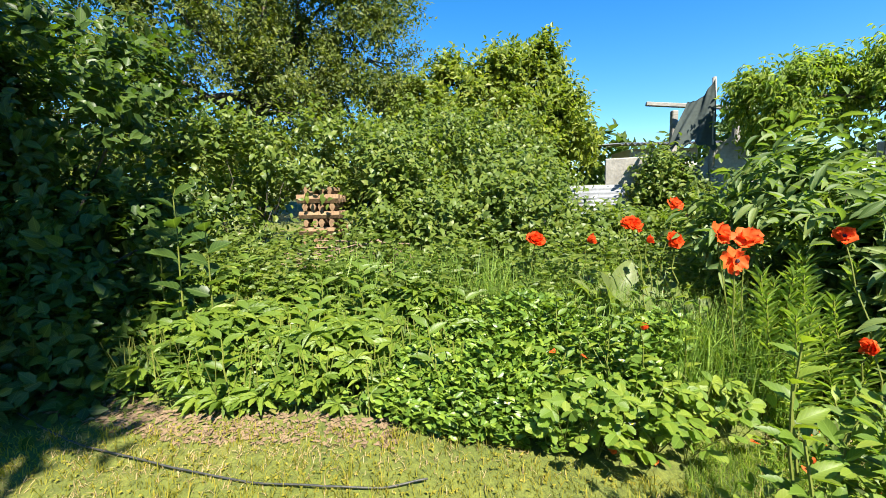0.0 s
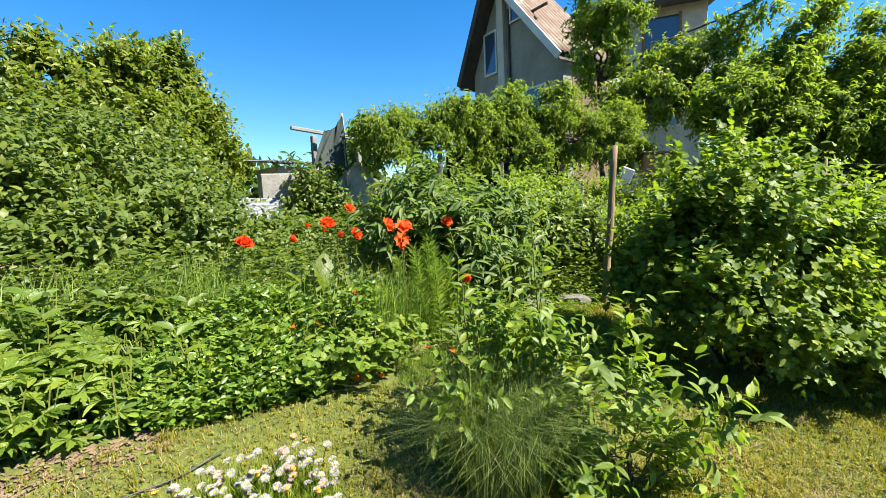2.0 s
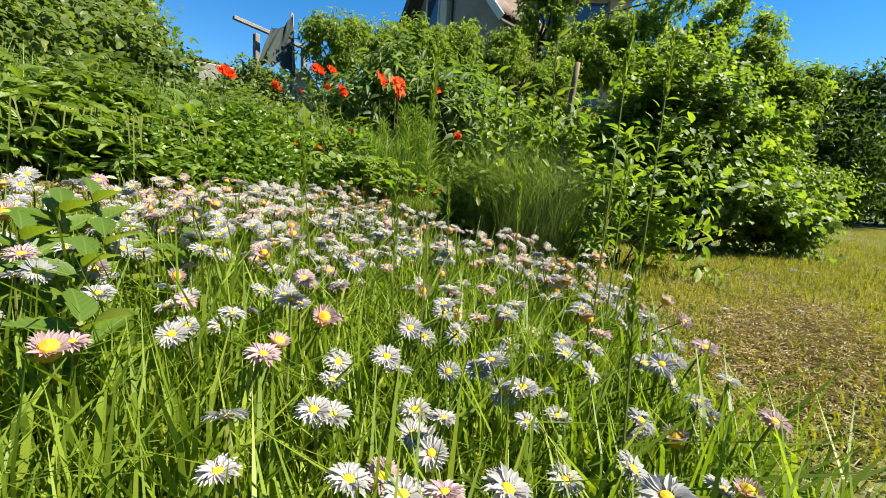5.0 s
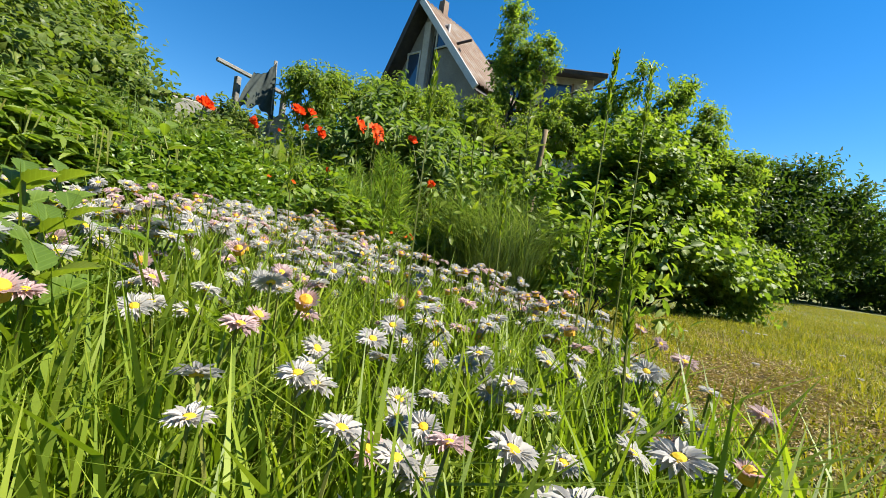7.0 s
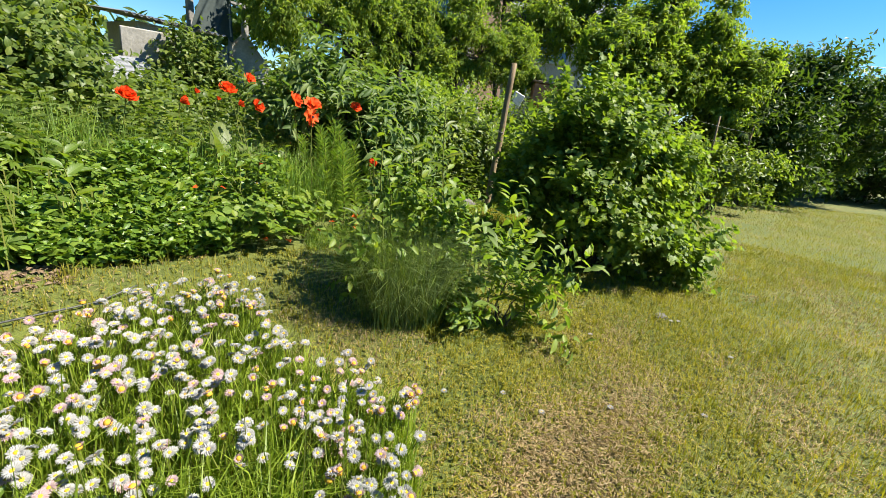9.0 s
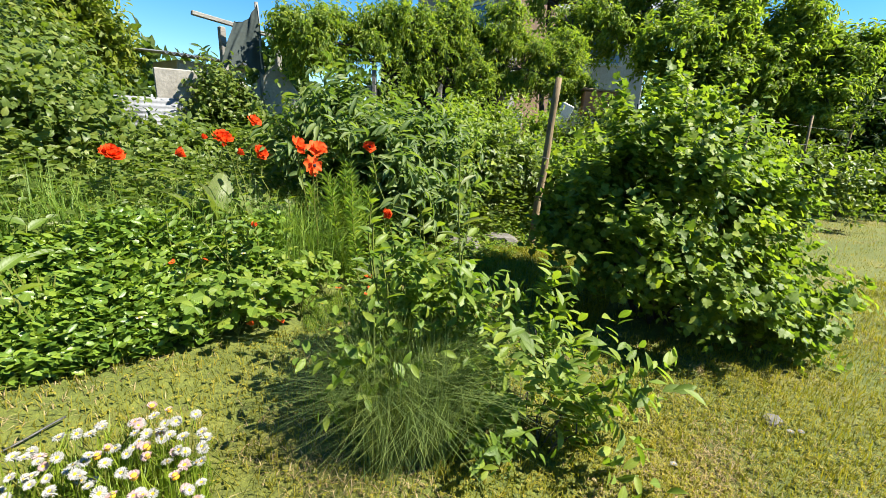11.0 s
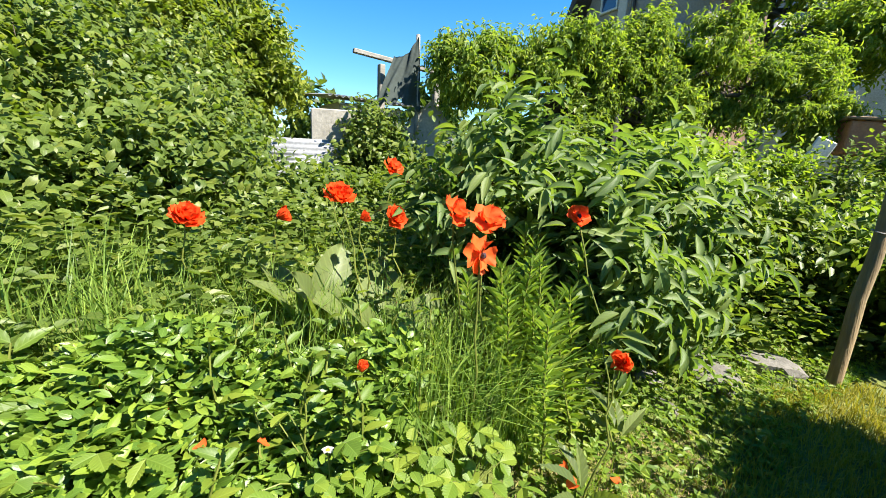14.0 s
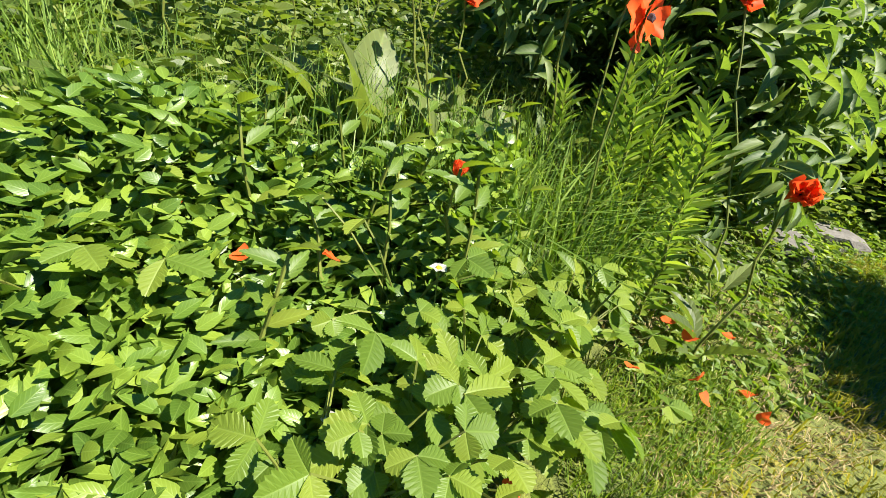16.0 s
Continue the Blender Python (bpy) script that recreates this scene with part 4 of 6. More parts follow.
def rubble():
    z0 = lambda x, y: float(rise(x, y))
    # beam on two posts with a tarp thrown over it
    t = thing("tarp_rack", (3.85, 6.7, z0(3.85, 6.7)), "grey timber rack with a dark green tarpaulin thrown over it", "rack")
    o = Vector(t.location)
    rel = lambda p: Vector(p) - o
    g = Geo()
    a, b = rel((3.1, 6.72, 2.74)), rel((4.5, 6.5, 2.6))
    part("beam", box(((b - a).length, 0.07, 0.06), frame_matrix((a + b) / 2, (b - a).normalized(), Vector((0.15, 0.98, 0)).normalized()), 0.008), M_GREYWOOD, t, "weathered grey plank")
    for x, y in ((3.6, 6.85), (4.4, 6.6)):
        zz = 2.66 - z0(x, y)
        part("post", box((0.09, 0.09, zz), Matrix.Translation(rel((x, y, z0(x, y) + zz / 2))), 0.01), M_GREYWOOD, t)
    tl, tr, br, bl = (rel(p) for p in [(3.52, 6.35, 2.68), (3.8, 6.18, 2.95), (3.76, 6.05, 2.05), (3.2, 6.27, 2.06)])
    part("tarpaulin", drape(tl, tr, br, bl), M_TARP, t, "dark green tarpaulin hanging in folds", True)
    g = Geo()
    tube(g, [rel((3.85, 6.3, z0(3.85, 6.3) - 0.05)), br + Vector((0, 0.06, 0)), tr + Vector((0.02, 0.05, 0.03))], [0.035, 0.032, 0.028], 8)
    part("pole", g, M_GREYWOOD, t, "slanting pole under the tarpaulin", True)

    def slab(name, at, size, turn, mat, label, category):
        s = tagged(new(name, box(size, Matrix.Translation((0, 0, size[2] / 2)), 0.015).mesh(name, mat)), label, category)
        s.matrix_world = Matrix.Translation((at[0], at[1], z0(at[0], at[1]) - 0.02)) @ pose(0, 0, 0, *turn)
        return s

    def gable_block(at, w, h, d, turn):
        m = Matrix.Translation((at[0], at[1], z0(at[0], at[1]) - 0.02)) @ pose(0, 0, 0, 0, 0, turn)
        ob = new("concrete_gable", prism([(-w / 2, 0), (w / 2, 0), (w / 2, h * 0.62), (0.02, h), (-w / 2, h * 0.7)], d, Matrix()).mesh("concrete_gable", M_CONCRETE))
        ob.matrix_world = m
        tagged(ob, "weathered concrete gable of a low root cellar", "cellar")

    gable_block((3.95, 6.05), 0.8, 1.32, 0.9, -33)
    slab("concrete_wall", (2.85, 6.65), (0.7, 0.1, 1.05), (0, 0, -25), M_CONCRETE, "grey concrete wall panel behind the rose", "wall")
    slab("concrete_wall", (3.4, 6.45), (0.45, 0.1, 0.85), (0, 4, -30), M_CONCRETE, "leaning concrete panel", "wall")
    for k, (x, y, z, w, h, tilt, turn) in enumerate([(2.39, 6.53, 1.34, 1.1, 0.5, -38, -20), (2.89, 6.73, 1.30, 0.6, 0.36, -52, 6), (1.99, 6.43, 1.21, 0.55, 0.4, -28, -38)]):
        ob = new("corrugated_sheet", sheet(h, w, pose(0, 0, 0, 0, 90, 0) @ Matrix.Translation((0, 0, -w / 2)), 6, 0.013, 0.006).mesh("corrugated_sheet", M_ZINC, True))
        ob.matrix_world = Matrix.Translation((x, y, z)) @ pose(0, 0, 0, 0, 0, turn) @ pose(0, 0, 0, tilt, 0, 0)
        tagged(ob, "loose pale corrugated sheet propped on stones on the bank", "metal sheet", "loose corrugated sheets")
        g = Geo()
        zg = z0(x, y + 0.12)
        tube(g, [(0, 0, -0.05), (0, 0, z - zg + 0.05)], [0.09, 0.07], 7)
        ob = tagged(new("prop_stone", g.mesh("prop_stone", M_STONE)), "upright stone propping the corrugated sheet", "stone", "stones under the sheets")
        ob.location = (x, y + 0.12, zg)
    # low shed farther back
    s = thing("shed", (4.3, 8.6, z0(4.3, 8.6)), "low shed with pale corrugated roof", "shed")
    part("wall", box((1.3, 1.0, 1.2), Matrix.Translation((0, 0.4, 0.6)), 0.02), M_PALEPLASTER, s)
    part("roof", sheet(1.9, 1.6, Matrix.Translation((0, -0.35, 1.27)) @ pose(0, 0, 0, -84, 0, 0), 16, 0.02, 0.008), M_ZINC, s, "pale corrugated roof", True)
    # lean-to below the house
    s = thing("lean_to", (8.6, 6.2, z0(8.6, 6.2)), "open lean-to against the house with stored clutter in deep shade", "lean-to")
    R = frame_matrix(Vector((0, 0, 0)), Vector((0.55, -0.83, 0)).normalized(), Vector((0.83, 0.55, 0)).normalized())
    part("back_wall", box((3.2, 0.12, 2.0), R @ Matrix.Translation((0, 0.9, 1.0)), 0.01), M_DARKROOF, s, "dark boarded back wall")
    part("roof", box((3.4, 2.0, 0.08), R @ Matrix.Translation((0, 0.2, 1.95)) @ pose(0, 0, 0, 8, 0, 0), 0.01), M_DARKROOF, s, "tarred board roof")
    for x in (-1.5, 0.0, 1.5):
        part("post", box((0.1, 0.1, 1.8), R @ Matrix.Translation((x, -0.7, 0.9)), 0.012), M_GREYWOOD, s)
    part("side_board", box((0.1, 1.5, 1.3), R @ Matrix.Translation((-1.62, 0.1, 0.65)), 0.01), M_PALEPLASTER, s, "pale end wall")
    ob = new("blue_tarpaulin", sheet(0.9, 0.8, Matrix(), 6, 0.05, 0.006, 0.08, 36).mesh("blue_tarpaulin", M_BLUETARP, True))
    ob.matrix_world = Matrix.Translation((6.9, 5.7, z0(6.9, 5.7) + 0.02)) @ pose(0, 0, 0, -10, 6, -40)
    tagged(ob, "crumpled blue tarpaulin over stored goods", "tarpaulin")
    g = Geo()
    tube(g, [(0, 0, 0), (0, 0, 0.02), (0, 0, 0.3), (0, 0, 0.6), (0, 0, 0.85), (0, 0, 0.88)], [0.2, 0.24, 0.26, 0.26, 0.24, 0.2], 16)
    ob = tagged(new("plastic_barrel", g.mesh("plastic_barrel", M_BLUETARP, True)), "blue plastic barrel by the lean-to", "barrel")
    ob.location = (7.5, 5.2, z0(7.5, 5.2) - 0.01)
    slab("plank", (7.3, 5.6), (0.1, 0.04, 1.35), (10, 18, -50), M_BLUETARP, "blue painted plank leaning on the lean-to", "plank")
    slab("white_board", (7.0, 3.05), (0.22, 0.04, 1.5), (8, 22, -50), M_WHITE, "white board leaning on the rubble", "board")
    slab("concrete_trough", (6.85, 3.55), (0.6, 0.4, 1.15), (0, 0, -50), M_CONCRETE, "grey concrete trough on the rubble heap", "trough")
    b = thing("rusty_box", (8.2, 2.3, z0(8.2, 2.3)), "rusty red sheet-metal box on a stand", "box")
    part("body", box((0.6, 0.5, 0.42), Matrix.Translation((0, 0, 1.52)) @ pose(0, 0, 0, 0, 4, -65), 0.02), M_BRICKBOX, b)
    part("lid", box((0.66, 0.56, 0.04), Matrix.Translation((0, 0, 1.755)) @ pose(0, 0, 0, 0, 4, -65), 0.01), M_LOG, b, "pale wooden lid")
    for x, y in ((-0.2, -0.2), (0.2, -0.2), (-0.2, 0.2), (0.2, 0.2)):
        part("leg", box((0.06, 0.06, 1.34), Matrix.Translation((x, y, 0.66)), 0.008), M_POST, b)
    for k, (x, y, s) in enumerate([(7.6, 6.2, 0.3), (7.9, 5.8, 0.36), (8.2, 5.4, 0.3), (7.75, 6.0, 0.25), (8.5, 5.0, 0.34)]):
        bm = bmesh.new()
        bmesh.ops.create_icosphere(bm, subdivisions=2, radius=s)
        for v in bm.verts:
            v.co.z *= 0.6
            v.co *= 1 + 0.18 * noise.noise(v.co * 4 + Vector((k, 0, 0)))
        me = bpy.data.meshes.new("sack")
        bm.to_mesh(me)
        bm.free()
        me.materials.append(M_PLASTER if k % 2 else M_TARP)
        ob = tagged(new("sack", me), "bulging old sack stored under the lean-to", "sack", "sacks under the lean-to")
        ob.location = (x, y, z0(x, y) + s * 0.5)


rubble()


def woodpile():
    z = float(rise(-1.3, 4.75)) - 0.02
    w = thing("woodpile", (-1.3, 4.75, z), "stack of split firewood half hidden in brambles", "woodpile")
    w.scale = (0.62, 1.0, 1.0)
    for row in range(10):
        for k in range(4):
            g = Geo()
            r = 0.042 + 0.012 * RNG.random()
            x, zz = -0.26 + k * 0.15 + 0.05 * RNG.random(), 0.05 + row * 0.085
            if row % 2:
                tube(g, [(x, -0.22, zz), (x, 0.24, zz)], r, 6)
            else:
                tube(g, [(-0.36 + 0.04 * RNG.random(), -0.2 + k * 0.13, zz), (0.36, -0.2 + k * 0.13, zz)], r, 6)
            part("log", g, M_LOG, w)


woodpile()


def brush_pile():
    x, y = -0.75, 3.85
    g = Geo()
    for _ in range(260):
        c = np.array((RNG.normal() * 0.45, RNG.normal() * 0.28, 0))
        h = 0.42 * math.exp(-(c[0] ** 2 * 2 + c[1] ** 2 * 4)) * RNG.random()
        d = rand_dirs(1)[0] * np.array((0.3, 0.3, 0.07))
        p = c + (0, 0, h + 0.04 + float(rise(x + c[0], y + c[1]) - rise(x, y)))
        tube(g, bend(p - d, p + d, 0.02, 3), 0.006, 4)
    ob = tagged(new("brush_pile", g.mesh("brush_pile", M_BRUSH)), "heap of dry brown twigs at the foot of the brambles", "brush pile")
    ob.location = (x, y, float(rise(x, y)))


brush_pile()

# ---- post, cable, stones ----


def post():
    z = float(rise(3.57, 1.43))
    p = thing("wooden_post", (3.57, 1.43, z), "weathered round wooden post leaning beside the bush", "post")
    g = Geo()
    top = np.array((3.69 - 3.57, 1.356 - 1.43, 1.776 - z))
    pts = bend((0, 0, -0.15), top, 0, 9, 0.004)
    tube(g, pts, [0.036, 0.036, 0.035, 0.035, 0.034, 0.034, 0.033, 0.033, 0.03], 10)
    part("shaft", g, M_POST, p, "", True)
    g = Geo()
    c = top * 0.55
    ang = np.linspace(0, 2 * math.pi, 14)
    tube(g, np.column_stack([c[0] + 0.038 * np.cos(ang), c[1] + 0.038 * np.sin(ang), c[2] + 0.008 * np.sin(ang)]), 0.003, 4)
    part("wire_tie", g, M_GREYWOOD, p, "thin wire wound round the post")


post()


def thin_post(x, y, h, mat=M_POST, r=0.022):
    z = float(rise(x, y))
    g = Geo()
    tube(g, bend((0, 0, -0.05), (0.03 * RNG.normal(), 0.03 * RNG.normal(), h), 0, 5, 0.004), np.linspace(r, r * 0.85, 5), 7)
    ob = tagged(new("fence_post", g.mesh("fence_post", mat, True)), "thin weathered stake of the wire trellis", "post", "trellis stakes")
    ob.location = (x, y, z)


for x, y, h in ((6.0, -0.15, 1.6), (8.2, -0.9, 1.7), (10.4, -1.6, 1.7)):
    thin_post(x, y, h)
g = Geo()
for z in (0.9, 1.3, 1.55):
    tube(g, bend((6.0, -0.15, z), (10.4, -1.6, z), -0.02, 9), 0.002, 4)
tagged(new("trellis_wire", g.mesh("trellis_wire", M_GREYWOOD)), "sagging wires strung between trellis stakes", "wire")
g = Geo()
tube(g, [(21.0, -3.1, 0), (21.1, -3.15, 5.0)], [0.12, 0.1], 8)
u = thing("utility_pole", (0, 0, 0), "pale utility pole beyond the trees", "pole")
part("shaft", g, M_ZINC, u, "", True)
g = Geo()
for k in range(3):
    tube(g, bend((21.1, -3.15, 4.9 - 0.25 * k), (30, -30, 5.6 - 0.25 * k), -0.5, 12), 0.012, 4)
    tube(g, bend((21.1, -3.15, 4.9 - 0.25 * k), (16, 18, 5.6 - 0.25 * k), -0.5, 12), 0.012, 4)
part("cable", g, M_CABLE, u, "thin overhead cables")

g = Geo()
pts = np.array([(-3.6, 2.75), (-2.9, 2.42), (-2.32, 2.15), (-1.95, 1.97), (-1.6, 1.83), (-1.13, 1.68), (-0.73, 1.595), (-0.45, 1.565), (-0.22, 1.57), (-0.05, 1.6)])
fine = np.column_stack([np.interp(np.linspace(0, 9, 60), np.arange(10), pts[:, k]) for k in (0, 1)])
tube(g, np.column_stack([fine, rise(fine[:, 0], fine[:, 1]) + 0.02 + 0.006 * np.sin(np.arange(60) * 0.45)]), 0.0042, 7)
tagged(new("garden_cable", g.mesh("garden_cable", M_CABLE, True)), "black rubber cable lying across the lawn's edge", "cable")


def stone(x, y, sx, sy, sz, seed):
    bm = bmesh.new()
    bmesh.ops.create_icosphere(bm, subdivisions=2, radius=1)
    for v in bm.verts:
        v.co *= 1 + 0.25 * noise.noise(v.co * 1.8 + Vector((seed, 0, 0)))
        v.co = Vector((v.co.x * sx, v.co.y * sy, max(-0.6, min(0.75, v.co.z)) * sz))
    me = bpy.data.meshes.new("stone")
    bm.to_mesh(me)
    bm.free()
    me.materials.append(M_STONE)
    ob = tagged(new("stone", me), "flat grey stone half sunk among weeds", "stone", "flat stones by the path")
    ob.location = (x, y, float(rise(x, y)) + 0.1 * sz)
    ob.rotation_euler = (0, 0, seed)


for k, (x, y, sx, sy, sz) in enumerate([(2.95, 1.85, 0.26, 0.15, 0.08), (3.4, 1.7, 0.2, 0.13, 0.08), (2.2, 2.1, 0.13, 0.09, 0.06), (2.55, 1.95, 0.1, 0.08, 0.05), (2.4, 1.8, 0.08, 0.06, 0.04)]):
    stone(x, y, sx, sy, sz, k + 1)
stone(1.98, -0.54, 0.06, 0.04, 0.03, 9)

# ---- flower bed ----
BED_PALM = [(-1.7, 2.15), (-1.0, 2.05), (0.0, 1.98), (0.3, 2.3), (0.2, 2.9), (-0.2, 3.4), (-2.0, 3.4), (-2.4, 2.6)]
BED_PERI = [(-0.3, 1.95), (0.1, 1.8), (0.6, 1.72), (0.9, 1.85), (1.25, 2.1), (1.15, 2.5), (0.3, 2.75), (-0.1, 2.5)]
BED_STRAW = [(0.3, 1.74), (0.55, 1.66), (0.85, 1.6), (1.2, 1.6), (1.3, 1.85), (1.0, 1.98), (0.7, 1.95), (0.55, 1.78)]
BED_BACK = [(-2.0, 3.2), (0.2, 2.7), (1.2, 2.5), (2.6, 2.9), (4.6, 4.2), (3.6, 5.6), (1.8, 5.4), (-1.0, 4.8), (-2.6, 4.2)]
BED_PATH = [(1.25, 1.55), (1.9, 1.3), (3.2, 1.4), (4.4, 1.3), (4.6, 2.3), (3.2, 2.4), (1.6, 2.0)]


def mound(poly, n, height, bias=0.45, extra=None):
    """Places within a leafy mass over a plot, crowded towards its top."""
    q = inside(poly, n)
    h = height * (0.8 + 0.35 * np.sin(q[:, 0] * 5.3 + q[:, 1] * 2.1) * np.sin(q[:, 1] * 6.1 - q[:, 0] * 1.7))
    edge = np.minimum(1, 0.35 + (q[:, 1] - np.interp(q[:, 0], [-2, -1, 0, 0.6, 1.2, 2], [2.05, 2.0, 1.93, 1.72, 1.58, 1.4])) * 2.2)
    z = rise(q[:, 0], q[:, 1]) + h * np.clip(edge, 0.25, 1) * RNG.random(n) ** bias
    return np.column_stack([q, z])


def facing_up(n, wild=0.5):
    return unit(LEAF_TILT * 1.05 + wild * rand_dirs(n))


def level_dirs(n, up=0.0):
    a = RNG.random(n) * 2 * math.pi
    return np.column_stack([np.cos(a), np.sin(a), np.full(n, up)])


g = Geo()
p = mound(BED_PALM, 1300, 0.38)
for size, pick in ((0.125, slice(0, 620)), (0.085, slice(620, 1300))):
    q = p[pick]
    place_fans(g, PALMLEAF, q, level_dirs(len(q), 0.3), facing_up(len(q), 0.35), size * (0.7 + 0.5 * RNG.random(len(q))), size * 0.36, (-110, -72, -36, 0, 36, 72, 110))
stuff("palmate_foliage", g, M_PALM, "sunlit bed of palmate light green leaves", "foliage")
g = Geo()
q = inside(BED_PALM, 500)
for x, y in q:
    z = float(rise(x, y))
    tube(g, bend((x, y, z), (x + 0.05 * RNG.normal(), y + 0.05 * RNG.normal(), z + 0.3), 0, 3), 0.003, 3)
stuff("bed_stems", g, M_STEM, "thin green stems under the bed's leaves", "stems")
g = Geo()
p = mound(BED_PERI, 11500, 0.4, 0.6)
place_leaves(g, OVAL, p, level_dirs(len(p), 0.6), facing_up(len(p), 1.0), 0.054 * (0.6 + 0.6 * RNG.random(len(p))), 0.024)
stuff("periwinkle", g, M_PERI, "carpet of glossy dark green oval leaves", "ground cover", True)
g = Geo()
p = mound(BED_PALM, 4200, 0.28)
place_leaves(g, LEAF4, p, level_dirs(len(p), 0.2), facing_up(len(p), 0.6), 0.06 * (0.6 + 0.7 * RNG.random(len(p))), 0.026)
stuff("bed_undergrowth", g, M_PERI, "small dark leaves under the palmate foliage", "ground cover")


def strawberry(x, y):
    z = float(rise(x, y))
    t = thing("strawberry_plant", (x, y, z), "strawberry plant with toothed three-part leaves at the bed's edge", "plant", "strawberry plants")
    n = 8
    ang = RNG.random(n) * 2 * math.pi
    r = 0.05 + 0.13 * RNG.random(n)
    tip = np.column_stack([np.cos(ang) * r, np.sin(ang) * r, 0.1 + 0.18 * RNG.random(n)])
    g = Geo()
    for e in tip:
        tube(g, bend((0, 0, 0), e, 0.03, 4), 0.0022, 4)
    part("stalk", g, M_STEM, t)
    g = Geo()
    out = np.column_stack([np.cos(ang), np.sin(ang), np.full(n, 0.1)])
    place_fans(g, STRAWBERRY, tip, out, facing_up(n, 0.45), 0.07 * (0.5 + 0.7 * RNG.random(n)), 0.05, (-82, 0, 82))
    part("foliage", g, M_STRAW, t)
    return t


for x, y in inside(BED_STRAW, 27):
    strawberry(x, y)
for x, y in ((0.84, 1.99), (0.35, 2.2)):
    strawberry(x, y).location.z += 0.12


def seedling(x, y, h, mat=None, leaf=0.1, n=12, label="tall leafy seedling rising from the bed", width=0.45, name="seedling"):
    """An upright stem with leaves all the way up."""
    z = float(rise(x, y))
    t = thing(name, (x, y, z), label, "plant")
    top = np.array((0.06 * RNG.normal(), 0.06 * RNG.normal(), h))
    g = Geo()
    tube(g, bend((0, 0, 0), top, 0, 6, 0.008), np.linspace(0.006, 0.003, 6), 5)
    part("stem", g, M_STEM, t)
    s = np.linspace(0.25, 1, n)
    pos = s[:, None] * top
    a = np.arange(n) * 2.4
    g = Geo()
    place_leaves(g, TOOTHED, pos, np.column_stack([np.cos(a), np.sin(a), 0.35 + 0.3 * s]), facing_up(n, 0.3), leaf * (0.7 + 0.5 * np.sin(s * 2.6)), leaf * width)
    part("foliage", g, mat or M_STRAW, t, "", True)
    return t


for x, y in inside([(0.45, 1.95), (1.2, 1.9), (1.5, 2.2), (1.1, 2.6), (0.4, 2.6)], 24):
    seedling(x, y, 0.34 + 0.16 * RNG.random(), leaf=0.066, n=11, width=0.46)
for x, y in inside(BED_PALM, 26):
    seedling(x, y, 0.36 + 0.1 * RNG.random(), M_PALM, 0.11, 10)
# saplings in the corner share the green darkened for shade
seedling(-1.5, 2.45, 1.05, M_SHADE, 0.15, 14, "lanky sapling with broad leaves coloured dark for shade", 0.7, "sapling")
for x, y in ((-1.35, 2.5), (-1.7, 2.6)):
    seedling(x, y, 0.85, M_SHADE, 0.13, 11, "lanky sapling with broad leaves coloured dark for shade", 0.7, "sapling")

# weeds and tall grass behind and between
g = Geo()
p = mound(BED_BACK, 16000, 0.55, 0.6)
place_leaves(g, LEAF4, p, level_dirs(len(p), 0.3), facing_up(len(p), 0.7), 0.075 * (0.5 + 0.8 * RNG.random(len(p))), 0.034)
p = mound([(2.9, 1.9), (5.6, 0.9), (6.4, 2.6), (5.2, 4.4), (3.2, 3.2)], 9000, 0.5, 0.6)
place_leaves(g, LEAF4, p, level_dirs(len(p), 0.3), facing_up(len(p), 0.7), 0.075 * (0.5 + 0.8 * RNG.random(len(p))), 0.034)
p = mound([(1.6, 2.1), (2.9, 2.0), (3.2, 2.9), (1.4, 3.2)], 2600, 0.35, 0.6)
place_leaves(g, LEAF4, p, level_dirs(len(p), 0.3), facing_up(len(p), 0.7), 0.07 * (0.5 + 0.8 * RNG.random(len(p))), 0.032)
p = mound([(-1.6, 3.0), (0.2, 2.6), (1.4, 2.45), (1.9, 2.9), (1.6, 3.6), (-1.4, 3.8)], 6500, 0.42, 0.6)
place_leaves(g, LEAF4, p, level_dirs(len(p), 0.3), facing_up(len(p), 0.7), 0.065 * (0.5 + 0.8 * RNG.random(len(p))), 0.034)
stuff("bank_weeds", g, M_BRAMBLE, "tangle of mixed green weeds on the bank", "weeds")
g = Geo()
blades(g, inside([(0.9, 2.2), (1.7, 1.95), (1.95, 2.2), (2.0, 2.9), (0.4, 3.3), (0.2, 2.7)], 2600), 0.5, 0.006, 0.45)
blades(g, inside([(1.1, 1.95), (1.6, 1.85), (1.6, 2.3), (1.15, 2.35)], 900), 0.5, 0.006, 0.75)
blades(g, inside(BED_BACK, 2600), 0.5, 0.007, 0.5)
blades(g, inside([(-1.0, 2.9), (0.4, 2.6), (0.4, 3.5), (-1.0, 3.6)], 700), 0.58, 0.008, 0.5)
stuff("tall_grass", g, M_BEDGRASS, "tall fresh grass between the poppies", "grass")
g = Geo()
p = mound(BED_PATH, 2600, 0.14, 0.7)
place_fans(g, LEAF4, p, level_dirs(len(p), 0.2), facing_up(len(p), 0.5), 0.036 * (0.6 + 0.8 * RNG.random(len(p))), 0.022, (-70, 0, 70))
blades(g, inside(BED_PATH, 5000), 0.07, 0.0035, 0.8)
blades(g, inside([(0.9, 1.5), (1.5, 1.4), (1.7, 1.7), (1.1, 1.8)], 2400), 0.06, 0.0035, 1.0)
stuff("clover", g, M_STRAW, "low yellowish-green clover along the stony path", "ground cover")

# ---- poppies ----


